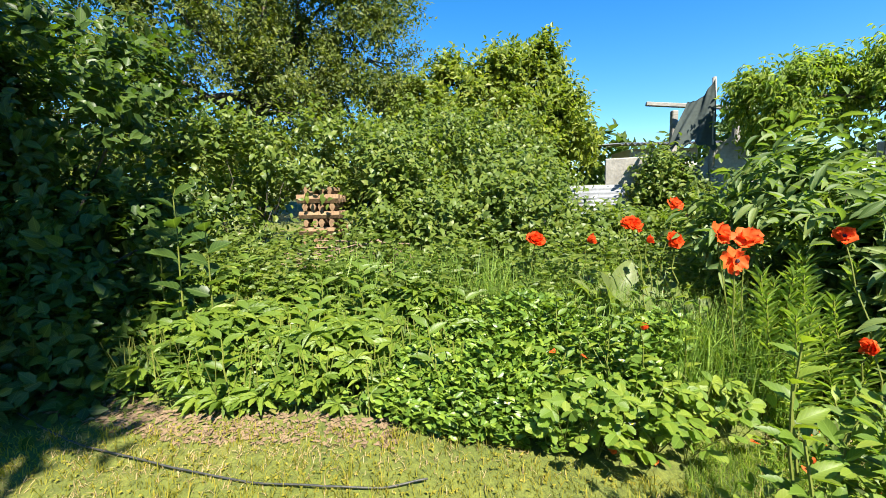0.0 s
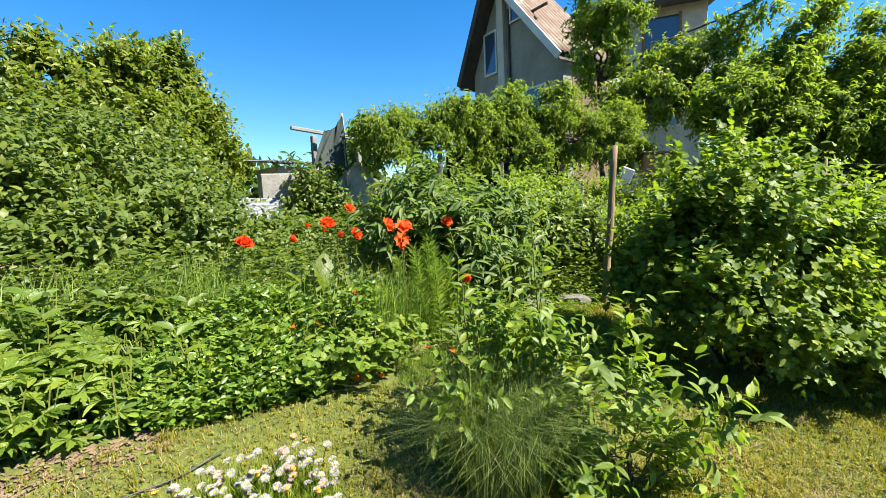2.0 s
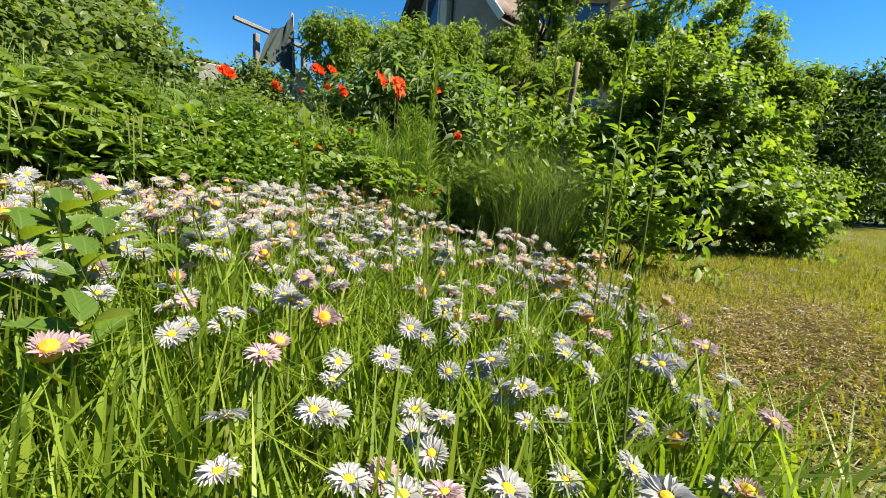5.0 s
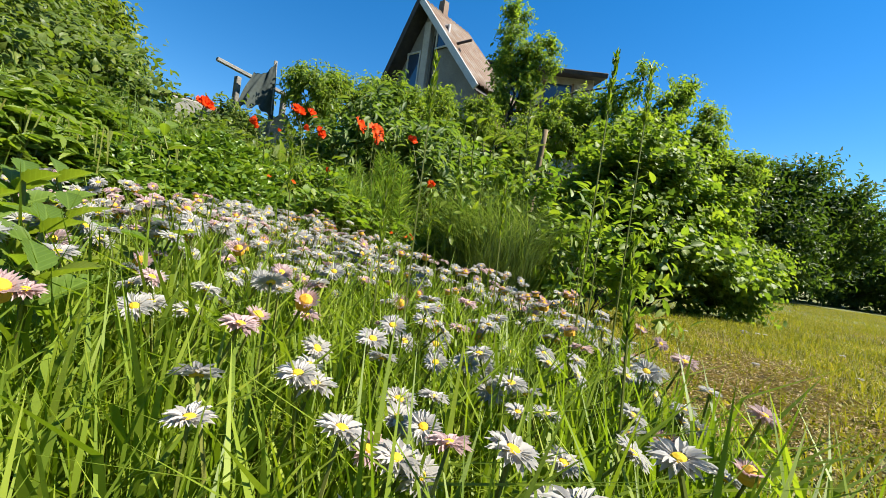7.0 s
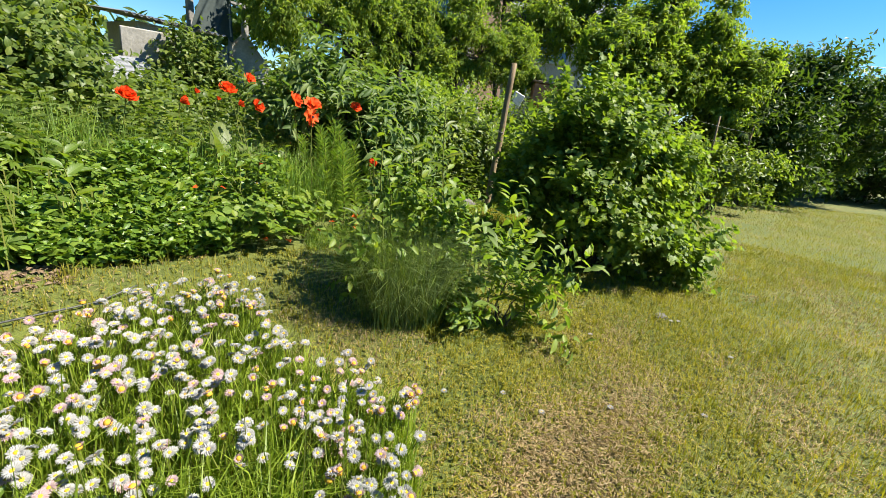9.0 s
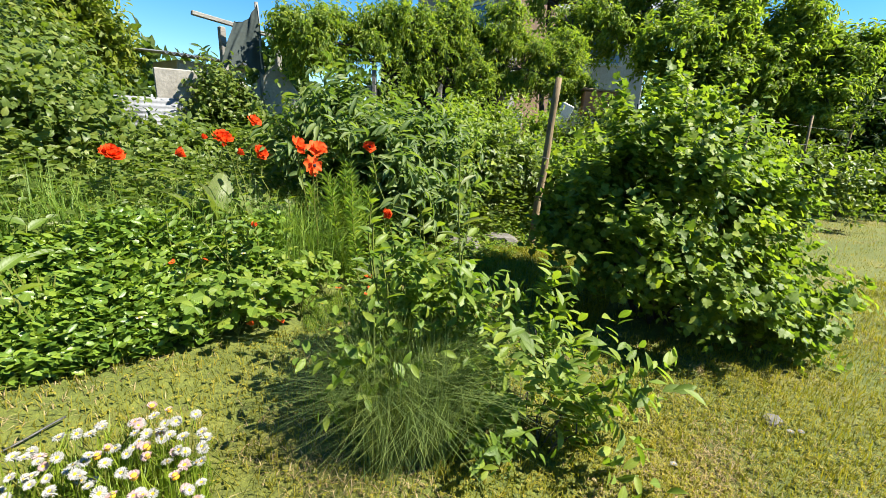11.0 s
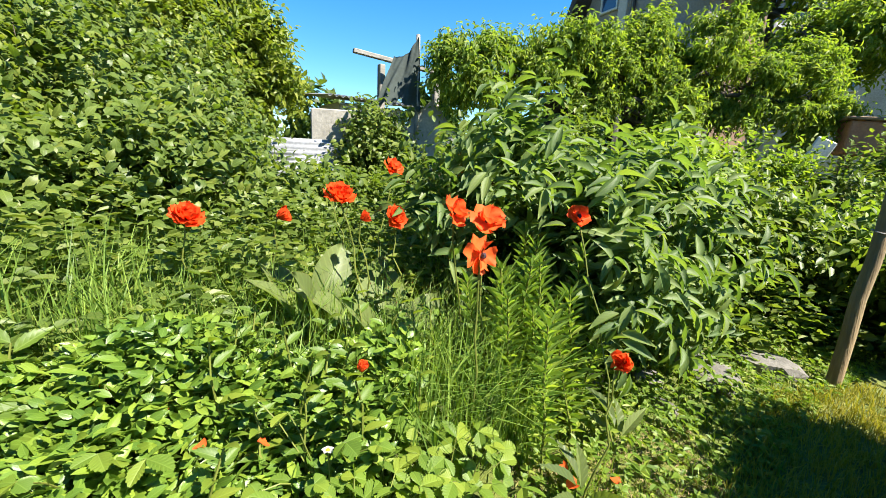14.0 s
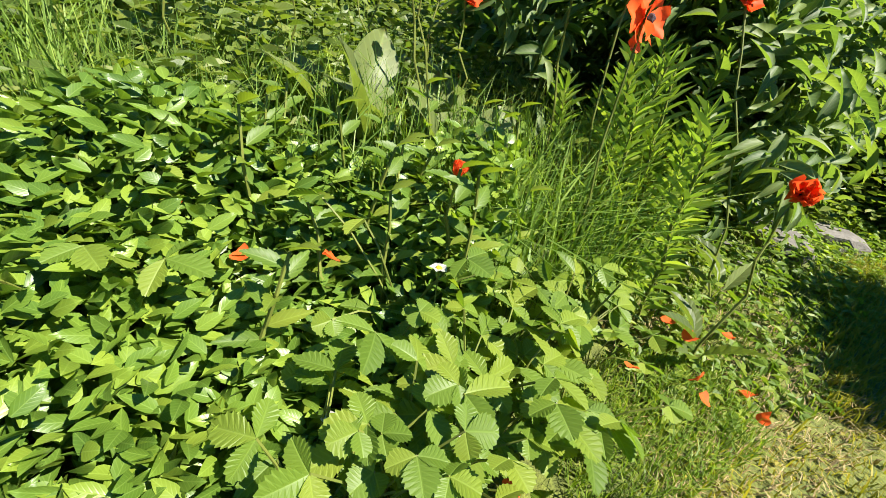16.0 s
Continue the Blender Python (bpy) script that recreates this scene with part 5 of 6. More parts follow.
def petal_geo(seed, size):
    """One crumpled petal, widest near its frilled rim."""
    r = np.random.default_rng(seed)
    n = 6
    g = Geo()
    u, w = np.meshgrid(np.linspace(0, 1, n), np.linspace(-1, 1, n))
    width = 0.12 + 0.62 * u ** 0.8 * (1 - 0.18 * u ** 4)
    frill = r.normal(size=u.shape) * 0.09 * u
    x = w * width
    y = u * (1 - 0.16 * w * w) + frill
    z = 0.42 * u * u * (0.5 + 0.5 * w * w) + 0.09 * u * np.sin(w * 5 + seed) + r.normal(size=u.shape) * 0.06 * u
    v = np.stack([x, y, z], -1).reshape(-1, 3) * size
    f = []
    for j in range(n - 1):
        for i in range(n - 1):
            a = j * n + i
            f += [(a, a + 1, a + n + 1), (a, a + n + 1, a + n)]
    return g.add(v, f)


PETALS = [petal_geo(k, 0.057).mesh("petal", M_POPPY, True) for k in range(4)]
PETALS_ORANGE = [petal_geo(k + 9, 0.06).mesh("petal", M_POPPY_ORANGE, True) for k in range(4)]


def poppy(x, y, z, tilt, turn, full, meshes, label, scale=1.0):
    """Flower head of separate petals on a long bent hairy stem. full: how many petals in three whorls."""
    zg = float(rise(x, y))
    t = thing("poppy", (x, y, zg), label, "flower", "red poppies in the bed")
    h = z - zg
    foot = np.array((0.1 * RNG.normal(), 0.1 * RNG.normal(), 0))
    g = Geo()
    tube(g, bend(foot, (0, 0, h), 0.03, 8, 0.012), np.linspace(0.004, 0.003, 8), 6)
    part("stem", g, M_STEM, t)
    head = pose(0, 0, h, tilt, 0, turn)
    k = 0
    for ring, (count, lift, sc) in enumerate(full):
        for i in range(count):
            ob = new("petal", meshes[k % len(meshes)])
            ob.parent = t
            ob.matrix_basis = head @ pose(0, 0, 0.004 * ring, 0, 0, 360 / count * i + 25 * ring + 9 * RNG.normal()) @ pose(0, 0, 0, lift + 9 * RNG.normal(), 0, 0) @ Matrix.Scale(sc * scale, 4)
            k += 1
    bm = bmesh.new()
    bmesh.ops.create_icosphere(bm, subdivisions=1, radius=0.012 * scale, matrix=head @ Matrix.Translation((0, 0, 0.012)))
    me = bpy.data.meshes.new("seed_capsule")
    bm.to_mesh(me)
    bm.free()
    me.materials.append(M_BLACK)
    part("seed_capsule", me, None, t, "dark seed capsule")
    n = 5
    a = RNG.random(n) * 6.28
    g = Geo()
    pos = np.column_stack([foot[0] + 0.02 * np.cos(a), foot[1] + 0.02 * np.sin(a), 0.05 + 0.1 * RNG.random(n)])
    place_leaves(g, TOOTHED, pos, np.column_stack([np.cos(a), np.sin(a), np.full(n, 0.9)]), facing_up(n, 0.4), 0.15, 0.045)
    part("foliage", g, M_DOCK, t)
    return t


DOUBLE = [(7, 8, 1.0), (7, 38, 0.92), (6, 62, 0.75)]
OPEN = [(5, 5, 1.05), (4, 40, 0.85)]
DROOP = [(4, -25, 1.1), (3, 10, 0.9)]
CUP = [(5, 52, 1.0), (5, 68, 0.85)]
poppy(0.654, 2.974, 1.04, 38, 15, DOUBLE, PETALS, "full double scarlet poppy with frilled petals", 1.15)
poppy(1.004, 2.938, 1.04, 70, 60, CUP, PETALS, "scarlet poppy turned sideways")
poppy(1.152, 2.599, 1.15, 25, 10, DOUBLE, PETALS, "full double scarlet poppy with frilled petals", 1.12)
poppy(1.26, 2.62, 1.06, 60, 80, CUP, PETALS, "half-open scarlet poppy among taller ones", 0.7)
poppy(1.401, 2.595, 1.06, 60, 12, DOUBLE, PETALS, "deep red double poppy facing the lawn", 1.0)
poppy(1.431, 2.207, 1.13, 55, 30, OPEN, PETALS_ORANGE, "open orange poppy with loose petals")
poppy(1.488, 2.083, 1.11, 40, -10, OPEN, PETALS_ORANGE, "open orange poppy with loose petals")
poppy(1.35, 1.952, 1.03, 85, 20, DROOP, PETALS_ORANGE, "drooping orange poppy about to drop its petals", 0.95)
poppy(1.844, 1.962, 1.13, 60, -30, OPEN, PETALS, "open scarlet poppy beside the peony", 0.75)
poppy(1.675, 1.614, 0.73, 75, -70, CUP, PETALS_ORANGE, "scarlet poppy leaning low over the path", 0.85)
poppy(1.542, 2.855, 1.27, 40, 20, OPEN, PETALS, "scarlet poppy at the back of the bed", 0.9)
poppy(1.45, 3.45, 1.12, 40, 20, CUP, PETALS, "small scarlet poppy far back", 0.7)
poppy(1.42, 3.1, 1.08, 40, 20, CUP, PETALS, "small scarlet poppy far back", 0.5)
poppy(0.998, 2.067, 0.68, 20, 20, CUP, PETALS_ORANGE, "small opening orange poppy low in the bed", 0.5)
for k, (x, y, dz) in enumerate([(1.587, 1.71, 0.09), (1.3, 1.66, 0.1), (1.45, 1.58, 0.08), (1.7, 1.62, 0.09), (1.52, 1.66, 0.1), (1.38, 1.52, 0.08), (1.1, 1.6, 0.08), (0.72, 1.68, 0.08), (0.85, 1.66, 0.05), (0.48, 2.3, 0.3), (0.37, 2.41, 0.31), (0.72, 2.04, 0.28), (1.62, 1.5, 0.03), (1.55, 1.45, 0.03), (0.55, 2.12, 0.28)]):
    ob = tagged(new("fallen_petal", PETALS_ORANGE[k % 4]), "fallen orange poppy petal lying on leaves", "petal", "fallen poppy petals")
    ob.matrix_basis = Matrix.Translation((x, y, float(rise(x, y)) + dz)) @ pose(0, 0, 0, 20 * RNG.normal(), 20 * RNG.normal(), 70 * k) @ Matrix.Scale(0.55, 4)


def broad_leaf_plant(name, x, y, n, length, width, mat, label, up=0.8, shape=BROAD):
    z = float(rise(x, y))
    t = thing(name, (x, y, z), label, "plant")
    a = np.arange(n) * 2.4 + RNG.random()
    g = Geo()
    place_leaves(g, shape, np.column_stack([0.02 * np.cos(a), 0.02 * np.sin(a), np.full(n, 0.01)]), np.column_stack([np.cos(a), np.sin(a), up * (0.6 + 0.8 * RNG.random(n))]), facing_up(n, 0.2), length * (0.7 + 0.5 * RNG.random(n)), width)
    part("foliage", g, mat, t, "", True)
    return t




def horseradish(x, y, lift, n, length, width, turn):
    """A few large cupped leaves that arch out from long pale stalks."""
    z = float(rise(x, y))
    t = thing("dock_plant", (x, y, z), "horseradish with large pale grey-green arching leaves", "plant")
    a = turn + np.arange(n) * 2 * math.pi / n + 0.3 * RNG.normal(size=n)
    foot = np.column_stack([0.02 * np.cos(a), 0.02 * np.sin(a), np.zeros(n)])
    top = np.column_stack([0.07 * np.cos(a), 0.07 * np.sin(a), lift * (0.75 + 0.4 * RNG.random(n))])
    for p, q, k in zip(foot, top, a):
        g = Geo()
        tube(g, bend(p, q, 0.0, 5, 0.004), np.linspace(0.007, 0.005, 5), 5)
        stalk = part("stalk", g, M_DOCK, t, "", True)
        g = Geo()
        size = length * (0.75 + 0.45 * RNG.random())
        place_leaves(g, BROAD, q[None], np.array([(math.cos(k), math.sin(k), 1.3 + 0.7 * RNG.random())]), facing_up(1, 0.25), size, width * size / length)
        part("leaf", g, M_DOCK, stalk, "", True)


horseradish(1.28, 2.48, 0.24, 4, 0.32, 0.19, 3.9)
horseradish(1.05, 2.7, 0.28, 4, 0.3, 0.18, 4.6)
broad_leaf_plant("dock_plant", 1.55, 2.35, 6, 0.48, 0.09, M_PEONY, "dock with long dark arching leaves", 2.6)
for x, y, h in ((-1.0, 0.54, 0.17), (-1.06, 0.6, 0.19), (-1.1, 0.7, 0.2), (-0.96, 0.66, 0.2), (-0.9, 0.74, 0.24), (-0.98, 0.78, 0.22), (-0.86, 0.66, 0.18), (-0.93, 0.84, 0.2), (-1.02, 0.7, 0.2), (-0.84, 0.8, 0.17)):
    seedling(x, y, h, M_STRAW, 0.058, 12, "bright green broad-leaved weed among the daisies", 0.55, "chicory_plant")


def lily(x, y, h):
    z = float(rise(x, y))
    t = thing("lily", (x, y, z), "lily stem ringed with narrow pale green leaves", "plant", "lily stems beside the poppies")
    top = np.array((0.05 * RNG.normal(), 0.05 * RNG.normal(), h))
    g = Geo()
    tube(g, bend((0, 0, 0), top, 0, 6, 0.006), np.linspace(0.006, 0.004, 6), 5)
    part("stem", g, M_STEM, t)
    n = 90
    s = np.linspace(0.12, 1, n)
    a = np.arange(n) * 2.4
    g = Geo()
    place_leaves(g, LEAF4, s[:, None] * top, np.column_stack([np.cos(a), np.sin(a), 0.35 + 0.6 * s + 0.3 * RNG.random(n)]), facing_up(n, 0.3), 0.085 * (0.7 + 0.5 * RNG.random(n)), 0.009)
    part("foliage", g, M_LILY, t)


for x, y in inside([(1.55, 1.75), (1.85, 1.85), (2.05, 2.1), (1.7, 2.3), (1.5, 2.1)], 20):
    lily(x, y, 0.5 + 0.25 * RNG.random())

# ---- grass tuft and weeds on the lawn ----


def tuft():
    x, y = 0.8, 0.72
    z = float(rise(x, y))
    t = thing("grass_tuft", (x, y, z), "large tuft of fine blue-green grass on the lawn", "grass tuft")
    for k in range(30):
        n = 170
        a = k * 2.4
        r = 0.2 * math.sqrt((k + 0.5) / 30)
        xy = np.column_stack([math.cos(a) * r * 1.2 + 0.025 * RNG.normal(size=n), math.sin(a) * r + 0.025 * RNG.normal(size=n)])
        g = Geo()
        arch = 0.6 + 0.4 * (k % 3 == 0) + 0.35 * k / 30
        blades(g, xy, 0.54 - 0.04 * (k % 3 == 0), 0.0028, arch, base=(rise(xy[:, 0] + x, xy[:, 1] + y) - z))
        part("grass_blade", g, M_TUFT, t)


tuft()
WEEDS = inside([(0.62, 0.45), (1.05, 0.35), (1.25, 0.7), (1.2, 1.1), (0.8, 1.15), (0.6, 0.8)], 12)
for k, (x, y) in enumerate(WEEDS):
    seedling(x, y, 0.45 + 0.4 * RNG.random(), M_CURRANT if k % 2 else M_STRAW, 0.068, 16, "tall leafy weed growing through the grass tuft", 0.5, "weed")
for x, y, h in ((1.13, 0.66, 1.1), (1.05, 0.95, 0.8)):
    seedling(x, y, h, M_DOCK, 0.1, 16, "tall thistle-like stalk with narrow pale leaves", 0.22, "tall_stalk")
for x, y, n in ((1.05, 0.85, 10), (0.98, 1.05, 9), (1.25, 0.95, 9), (0.9, 1.15, 8)):
    broad_leaf_plant("burdock_plant", x, y, n + 3, 0.2, 0.085, M_STRAW, "broad-leaved weed with pale green blades", 2.2, TOOTHED)
shrub("weed_clump", (0.95, 0.78), [(0.85, 0.85, 0.42, 0.22, 0.22, 0.3), (1.0, 0.7, 0.45, 0.2, 0.22, 0.34), (1.12, 0.95, 0.4, 0.2, 0.2, 0.28), (0.95, 0.55, 0.25, 0.24, 0.2, 0.2), (1.15, 0.5, 0.25, 0.2, 0.2, 0.2)],
      M_STRAW, 620, 7, 0.056, 0.45, "mixed leafy weeds growing through the grass tuft", 12, 0.004, OVAL, twig_len=0.18, inner=0.6, seed=71, up=0.7)
shrub("elder_shoot", (1.1, 0.28), [(1.08, 0.26, 0.33, 0.13, 0.16, 0.24), (1.2, 0.12, 0.3, 0.14, 0.12, 0.2), (1.22, 0.3, 0.5, 0.1, 0.12, 0.16), (1.1, 0.3, 0.16, 0.16, 0.16, 0.12), (1.15, 0.1, 0.14, 0.14, 0.12, 0.1)],
      M_CURRANT, 90, 6, 0.075, 0.4, "elder shoot with long bright leaves on the lawn", 7, 0.005, OVAL, twig_len=0.2, inner=0.6, seed=72, up=0.7)

# ---- daisies ----
DAISY_PLOT = [(-1.9, 1.05), (-0.9, 1.18), (-0.57, 1.28), (-0.14, 1.36), (0.08, 1.3), (0.2, 1.1), (0.06, 0.85), (0.07, 0.5), (0.14, 0.22), (-0.15, 0.0), (-0.5, -0.1), (-0.8, -0.22), (-1.2, -0.42), (-1.9, -0.2)]


def ring_petals(n, inner, outer, width, lift, jitter=0.12):
    g = Geo()
    a = np.arange(n) * 2 * math.pi / n + RNG.normal(size=n) * 0.05
    out = np.column_stack([np.cos(a), np.sin(a), np.full(n, lift) + jitter * RNG.normal(size=n)])
    place_leaves(g, LEAF4, out * inner, out, np.tile((0, 0, 1.0), (n, 1)), outer - inner, width)
    return g


def dome(r, h):
    g = Geo()
    tube(g, [(0, 0, -0.001), (0, 0, 0.3 * h), (0, 0, 0.75 * h), (0, 0, h)], [r * 0.9, r, r * 0.7, r * 0.2], 9)
    return g


def daisy_kinds():
    """A few flowers that all others copy: petals, disc and stem."""
    kinds = []
    for k in range(5):
        pink, closed = k == 3, k == 4
        stem = Geo()
        tube(stem, bend((0.02 * RNG.normal(), 0.02 * RNG.normal(), -0.19), (0, 0, 0), 0, 5, 0.003), 0.0013, 4)
        petals = ring_petals(26, 0.003, 0.0145, 0.0042, 0.12 if not closed else 1.2)
        if not closed:
            petals2 = ring_petals(22, 0.003, 0.013, 0.004, 0.35)
            petals.add(petals2.v[0], petals2.f[0])
        kinds.append((stem, petals, dome(0.0042, 0.003) if not closed else dome(0.0075, 0.012), M_DAISY_PINK if pink or closed else M_DAISY, M_FADED if closed else M_YELLOW))
    return kinds


KINDS = daisy_kinds()
KIND_MESH = [(s.mesh("stem", M_STEM), p.mesh("petals", pm), d.mesh("disc", dm, True)) for s, p, d, pm, dm in KINDS]


def daisies():
    q = inside(DAISY_PLOT, 1500)
    near = np.hypot(q[:, 0] + 0.85, q[:, 1] - 0.12) < 0.5
    q = q[~near | (RNG.random(len(q)) < 0.55)]
    q = q[np.argsort((q[:, 0] + 0.35) ** 2 + (q[:, 1] - 0.6) ** 2)]
    rest = {}
    for i, (x, y) in enumerate(q):
        k = int(RNG.choice(5, p=(0.29, 0.25, 0.2, 0.15, 0.11)))
        z = float(rise(x, y)) + 0.13 + 0.075 * RNG.random()
        sc = 1.0 + 0.45 * RNG.random()
        m = Matrix.Translation((x, y, z)) @ Matrix.Rotation(radians(15 + 13 * RNG.normal()), 4, Vector((0.93, -0.36, 0.0))) @ pose(0, 0, 0, 12 * RNG.normal(), 12 * RNG.normal(), 0) @ pose(0, 0, 0, 0, 0, 360 * RNG.random()) @ Matrix.Scale(sc, 4)
        if i < 280:
            t = thing("daisy", (0, 0, 0), "white double daisy with a yellow centre on a thin stem" if k < 3 else ("pink-tinged daisy on a thin stem" if k == 3 else "faded daisy with an orange seed head"), "flower", "daisies in the lawn patch")
            t.matrix_basis = m
            for name, me in zip(("stem", "petals", "disc"), KIND_MESH[k]):
                ob = new(name, me)
                ob.parent = t
        else:
            mm = np.array(m)
            for j, name in enumerate(("stem", "petals", "disc")):
                src = KINDS[k][j]
                mat = M_STEM if j == 0 else KINDS[k][2 + j]
                g = rest.setdefault((name, mat.name), (Geo(), mat))[0]
                off = 0
                for v, f in zip(src.v, src.f):
                    g.add(v @ mm[:3, :3].T + mm[:3, 3], f - off)
                    off += len(v)
    for (name, _), (g, mat) in rest.items():
        stuff("daisy_" + name, g, mat, "many more daisies crowded in the lawn patch", "flowers")


daisies()
g = Geo()
blades(g, inside(DAISY_PLOT, 16000), 0.17, 0.004, 0.55)
blades(g, inside(DAISY_PLOT, 1800), 0.24, 0.005, 0.6)
blades(g, inside([(-1.2, -0.35), (-0.5, -0.2), (-0.3, 0.4), (-0.9, 0.7), (-1.3, 0.4)], 2600), 0.22, 0.0055, 0.6)
stuff("patch_grass", g, M_GRASS, "unmown fresh grass among the daisies", "grass")
g = Geo()
p = inside(DAISY_PLOT, 3200)
p = np.column_stack([p, rise(p[:, 0], p[:, 1]) + 0.06 * RNG.random(len(p))])
place_leaves(g, LEAF4, p, level_dirs(len(p), 0.5), facing_up(len(p), 0.4), 0.035, 0.016)
stuff("daisy_leaves", g, M_GRASS, "small spoon-shaped daisy leaves near the ground", "foliage")


def grass_stalk(x, y, h, lean, big):
    z = float(rise(x, y))
    t = thing("grass_stalk", (x, y, z), "tall wild grass stalk with a pale seed head", "grass", "seeding grass stalks")
    top = np.array((lean[0], lean[1], h))
    pts = bend((0, 0, 0), top, 0.02, 7)
    g = Geo()
    tube(g, pts, np.linspace(0.0016, 0.001, 7), 4)
    part("stem", g, M_STEM, t)
    g = Geo()
    n = 64
    s = RNG.random(n)
    d = unit(top[None])[0]
    a = np.arange(n) * 2.4
    length = 0.1 if big else 0.06
    pos = top - d * (s * length)[:, None]
    place_leaves(g, LEAF2, pos, np.column_stack([np.cos(a) * 0.45, np.sin(a) * 0.45, np.full(n, 1.0)]), rand_dirs(n), 0.014, 0.0045)
    part("seed_head", g, M_GRASS, t, "pale green seed head")


for x, y, h, lx, ly in ((-0.82, -0.05, 0.34, 0.01, 0.02), (-0.74, 0.24, 0.55, 0.02, 0.02), (-0.56, 0.05, 0.64, 0.02, 0.0), (-0.51, 0.0, 0.64, 0.02, 0.0), (-0.75, 0.28, 0.36, 0.01, 0.02),
                        (-0.7, 0.5, 0.4, -0.02, 0.02), (-0.5, 0.2, 0.42, 0.02, 0.02), (-0.45, 0.05, 0.46, 0.02, 0.0), (-0.4, 0.4, 0.38, 0.0, 0.02), (-0.3, 0.1, 0.4, 0.02, 0.0)):
    grass_stalk(x, y, h, (lx, ly), True)

# ---- lawn ----
g = Geo()
LAWN = [(-2.6, 1.95), (-1.0, 1.98), (0.2, 1.85), (0.7, 1.62), (1.3, 1.5), (2.2, 1.1), (2.5, 0.0), (3.0, -0.9), (5.5, -1.2), (5.0, -3.0), (-0.5, -2.4), (-2.6, -1.0)]


def dryness(q):
    """How worn the lawn is at places q: a few bare straw patches."""
    d = np.zeros(len(q))
    for x, y, rx, ry, k in ((0.3, -0.3, 0.4, 0.2, 1.0), (0.85, -0.5, 0.35, 0.18, 0.9), (1.5, -0.35, 0.3, 0.12, 0.6), (-0.6, 1.75, 0.9, 0.12, 0.5), (1.2, -1.1, 0.5, 0.2, 0.6), (3.2, -1.8, 0.7, 0.3, 0.6), (0.4, 0.8, 0.16, 0.3, 0.6)):
        d = np.maximum(d, k * np.exp(-(((q[:, 0] - x) / rx) ** 2 + ((q[:, 1] - y) / ry) ** 2)))
    x, y = q[:, 0], q[:, 1]
    worn = np.sin(x * 5.1 + 2.0 * np.sin(y * 3.7)) * np.sin(y * 6.3 + 1.7 * np.sin(x * 4.1)) + 0.5 * np.sin(x * 13.7 + y * 4.0) * np.sin(y * 15.1 - x * 5.0)
    return np.maximum(d, 0.5 * np.clip(worn - 0.15, 0, 1))


q = np.concatenate([inside(LAWN, 60000), np.array((0.9, -0.45)) + RNG.normal(size=(30000, 2)) * (1.3, 0.75)])
q = q[q[:, 1] < np.interp(q[:, 0], [-2.6, -1, 0.2, 0.7, 1.3, 2.2, 2.4, 3.0], [1.95, 1.98, 1.85, 1.62, 1.5, 1.1, 0.3, -0.8])]
q = np.concatenate([q, inside([(3, -0.9), (12, -3.0), (14, -6), (5, -3.2)], 24000), inside([(2.4, 0.3), (3.0, -0.9), (12.0, -3.0), (13.0, -2.6), (7.0, -0.3), (4.0, 0.8)], 9000)])
dry = dryness(q) * 1.05 > RNG.random(len(q))
blades(g, q[~dry], 0.045, 0.0036, 1.1)
blades(g, inside([(1.8, 1.35), (2.3, 0.4), (3.4, 0.5), (3.8, 1.3), (3.0, 1.6)], 9000), 0.075, 0.004, 0.9)
tufts = inside(LAWN, 420)
near_tuft = (tufts[:, None] + RNG.normal(size=(420, 14, 2)) * 0.025).reshape(-1, 2)
blades(g, near_tuft, 0.075, 0.004, 0.9)
stuff("lawn_grass", g, M_LAWN, "short yellow-green mown grass", "lawn grass")
g = Geo()
blades(g, np.concatenate([q[dry], inside([(1.0, 1.35), (2.0, 1.2), (2.4, 1.7), (1.5, 1.9)], 2600), inside(LAWN, 3500), q[dry]]), 0.03, 0.0034, 2.2)
stuff("dry_grass", g, M_STRAWDRY, "dry straw-coloured grass in worn patches", "dry grass")
g = Geo()
p = np.concatenate([inside(LAWN, 8000), np.array((0.9, -0.3)) + RNG.normal(size=(6000, 2)) * (1.0, 0.5)])
p = p[p[:, 1] < np.interp(p[:, 0], [-2.6, -1, 0.2, 0.7, 1.3, 2.2, 2.4, 3.0], [1.95, 1.98, 1.85, 1.62, 1.5, 1.1, 0.3, -0.8])]
p = np.column_stack([p, rise(p[:, 0], p[:, 1]) + 0.008 + 0.012 * RNG.random(len(p))])
place_fans(g, LEAF2, p, level_dirs(len(p), 0.1), facing_up(len(p), 0.4), 0.013, 0.011, (-80, 0, 80))
stuff("lawn_clover", g, M_LAWN, "tiny clover leaves in the lawn", "clover")
g = Geo()
p = inside([(-2.4, 2.2), (-1.2, 1.85), (-0.2, 1.8), (-0.2, 2.0), (-1.4, 2.1), (-2.2, 2.5)], 1300)
p = np.column_stack([p, rise(p[:, 0], p[:, 1]) + 0.004])
place_leaves(g, LEAF2, p, level_dirs(len(p), 0.1), facing_up(len(p), 0.8), 0.038, 0.018)
stuff("soil_crumbs", g, M_SOIL, "bare brown crumbly soil at the bed's edge", "soil")
g = Geo()
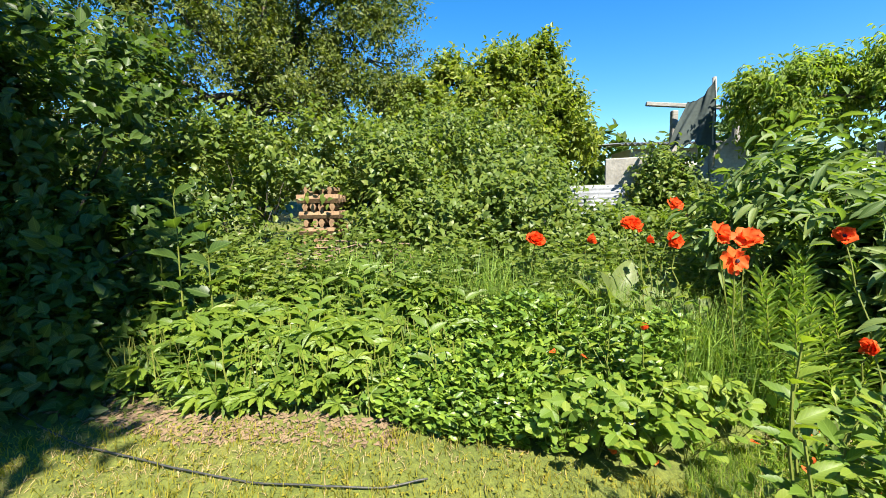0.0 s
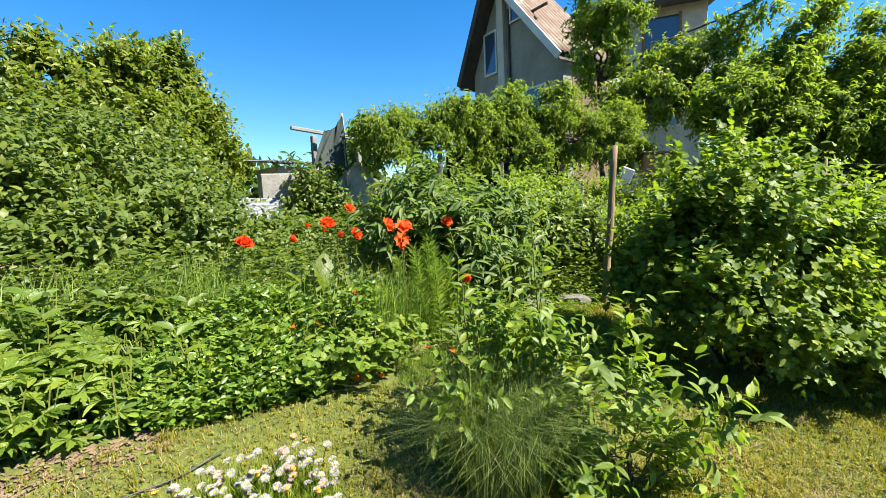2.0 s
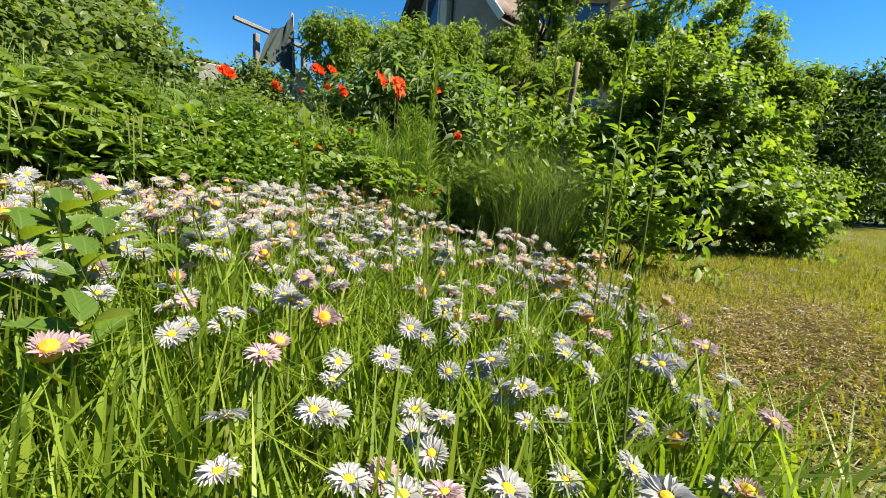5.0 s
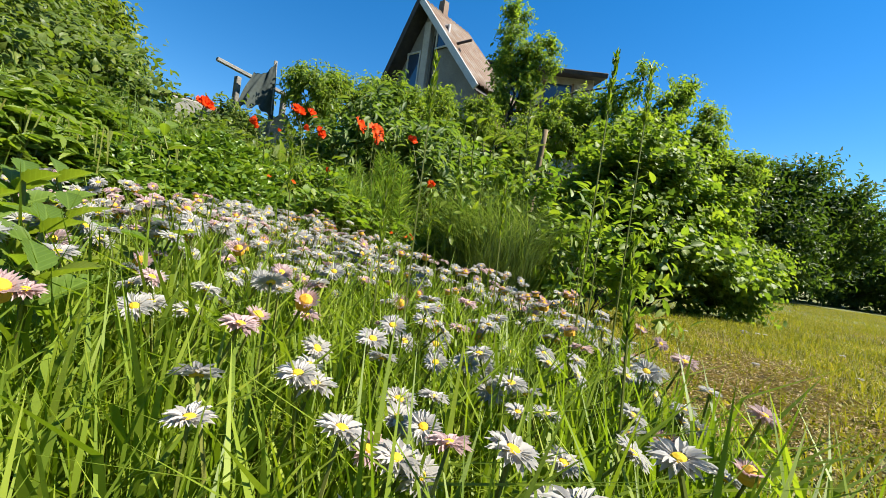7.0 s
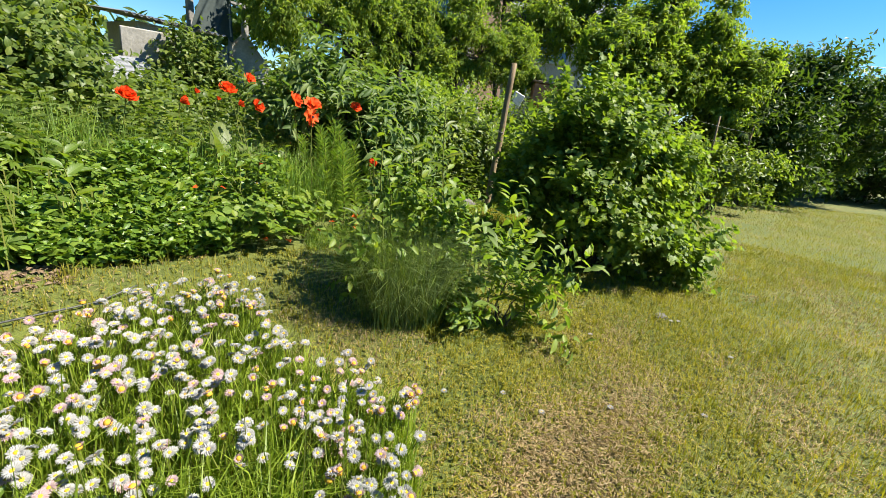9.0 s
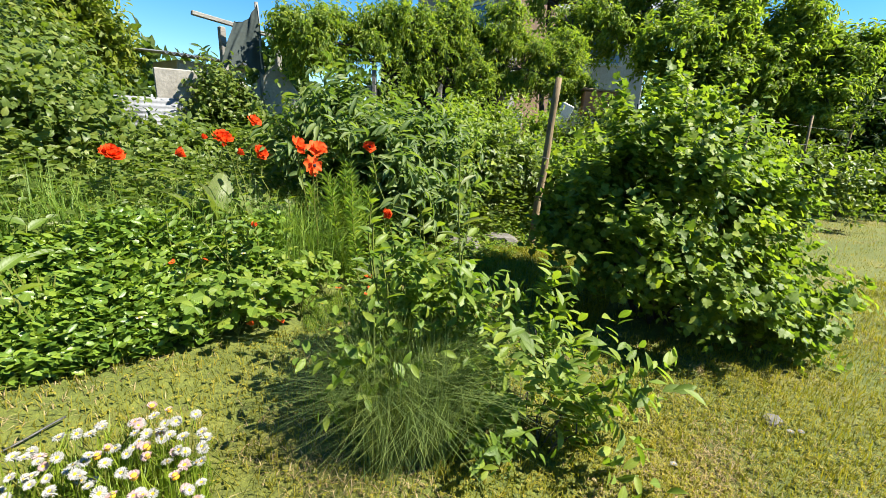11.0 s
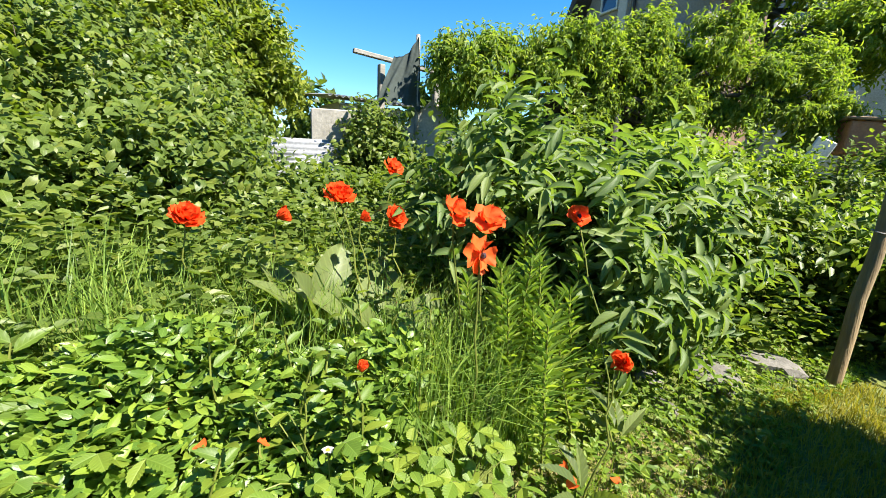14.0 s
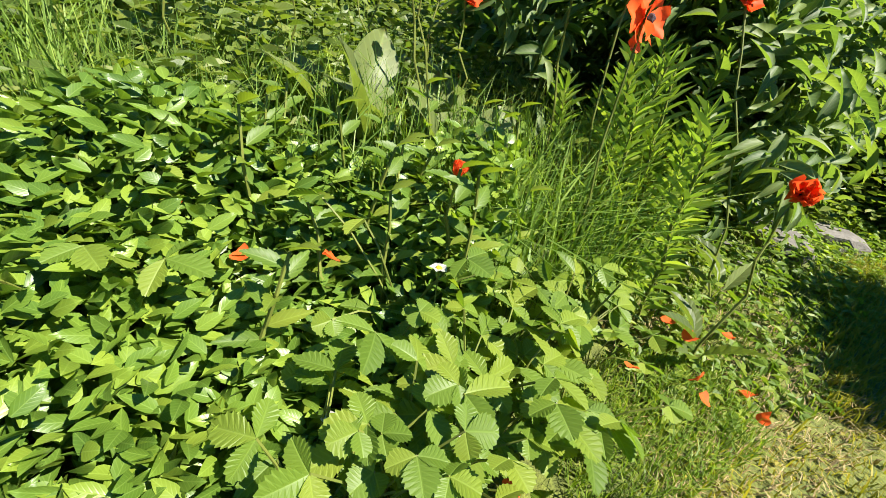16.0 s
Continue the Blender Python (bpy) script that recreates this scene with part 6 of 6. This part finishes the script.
for x, y, rx, ry, n in ((0.22, -0.26, 0.22, 0.1, 2200), (0.58, -0.42, 0.24, 0.1, 2000), (0.3, -0.45, 0.2, 0.1, 1300), (4.2, -1.75, 0.5, 0.12, 500)):
    p = np.array((x, y)) + RNG.normal(size=(n, 2)) * (rx, ry)
    p = np.column_stack([p, rise(p[:, 0], p[:, 1]) + 0.006 + 0.02 * RNG.random(n)])
    place_leaves(g, LEAF2, p, level_dirs(n, 0.15), facing_up(n, 0.9), 0.022 * (0.4 + RNG.random(n)), 0.005)
stuff("lawn_litter", g, M_STRAWDRY, "dead brown grass litter on worn spots of the lawn", "litter")
for k, (x, y) in enumerate([(1.9, -0.6), (1.93, -0.64), (1.05, -0.14), (0.48, -0.17), (0.7, -0.4), (0.9, -0.75), (1.35, -0.2), (0.35, 0.2), (0.5, 0.0), (1.6, -0.9)]):
    t = thing("lawn_daisy", (x, y, float(rise(x, y)) + 0.03), "single small white daisy in the mown lawn", "flower", "scattered lawn daisies")
    for name, me in zip(("petals", "disc"), KIND_MESH[k % 3][1:]):
        ob = new(name, me)
        ob.parent = t
    s = Geo()
    tube(s, [(0, 0, -0.04), (0, 0, 0)], 0.0013, 4)
    part("stem", s, M_STEM, t)

# strawberry blossoms
for k, (x, y, z) in enumerate([(0.817, 1.874, 0.6), (0.601, 1.82, 0.42), (0.75, 1.7, 0.4), (0.79, 1.69, 0.4), (0.3, 1.85, 0.42)]):
    zg = float(rise(x, y))
    t = thing("strawberry_blossom", (x, y, zg), "white strawberry blossom with a yellow centre", "flower", "strawberry blossoms")
    h = z - zg
    g = ring_petals(5, 0.003, 0.017, 0.016, 0.2, 0.05)
    g.v = [v + (0, 0, h) for v in g.v]
    part("petals", g, M_DAISY, t)
    g = dome(0.006, 0.005)
    g.v = [v + (0, 0, h) for v in g.v]
    part("disc", g, M_YELLOW, t)
    g = Geo()
    tube(g, bend((0.02, 0.01, 0), (0, 0, h), 0.01, 4), 0.0015, 4)
    part("stalk", g, M_STEM, t)

# far woods that close the horizon
g = Geo()
balls = []
for k in range(46):
    a = k / 46 * 2 * math.pi
    r = 48 + 8 * math.sin(k * 2.3)
    balls.append((r * math.sin(a), r * math.cos(a), 2.0 + float(rise(0, r * math.cos(a))), 5.0, 5.0, 2.6 + 0.8 * math.sin(k * 1.7)))
crown(g, balls, 9000, 4, 0.9, 0.7, LEAF4, twig_len=1.6, seed=3)
stuff("far_woods", g, M_FAR, "distant line of trees round the gardens", "woods")
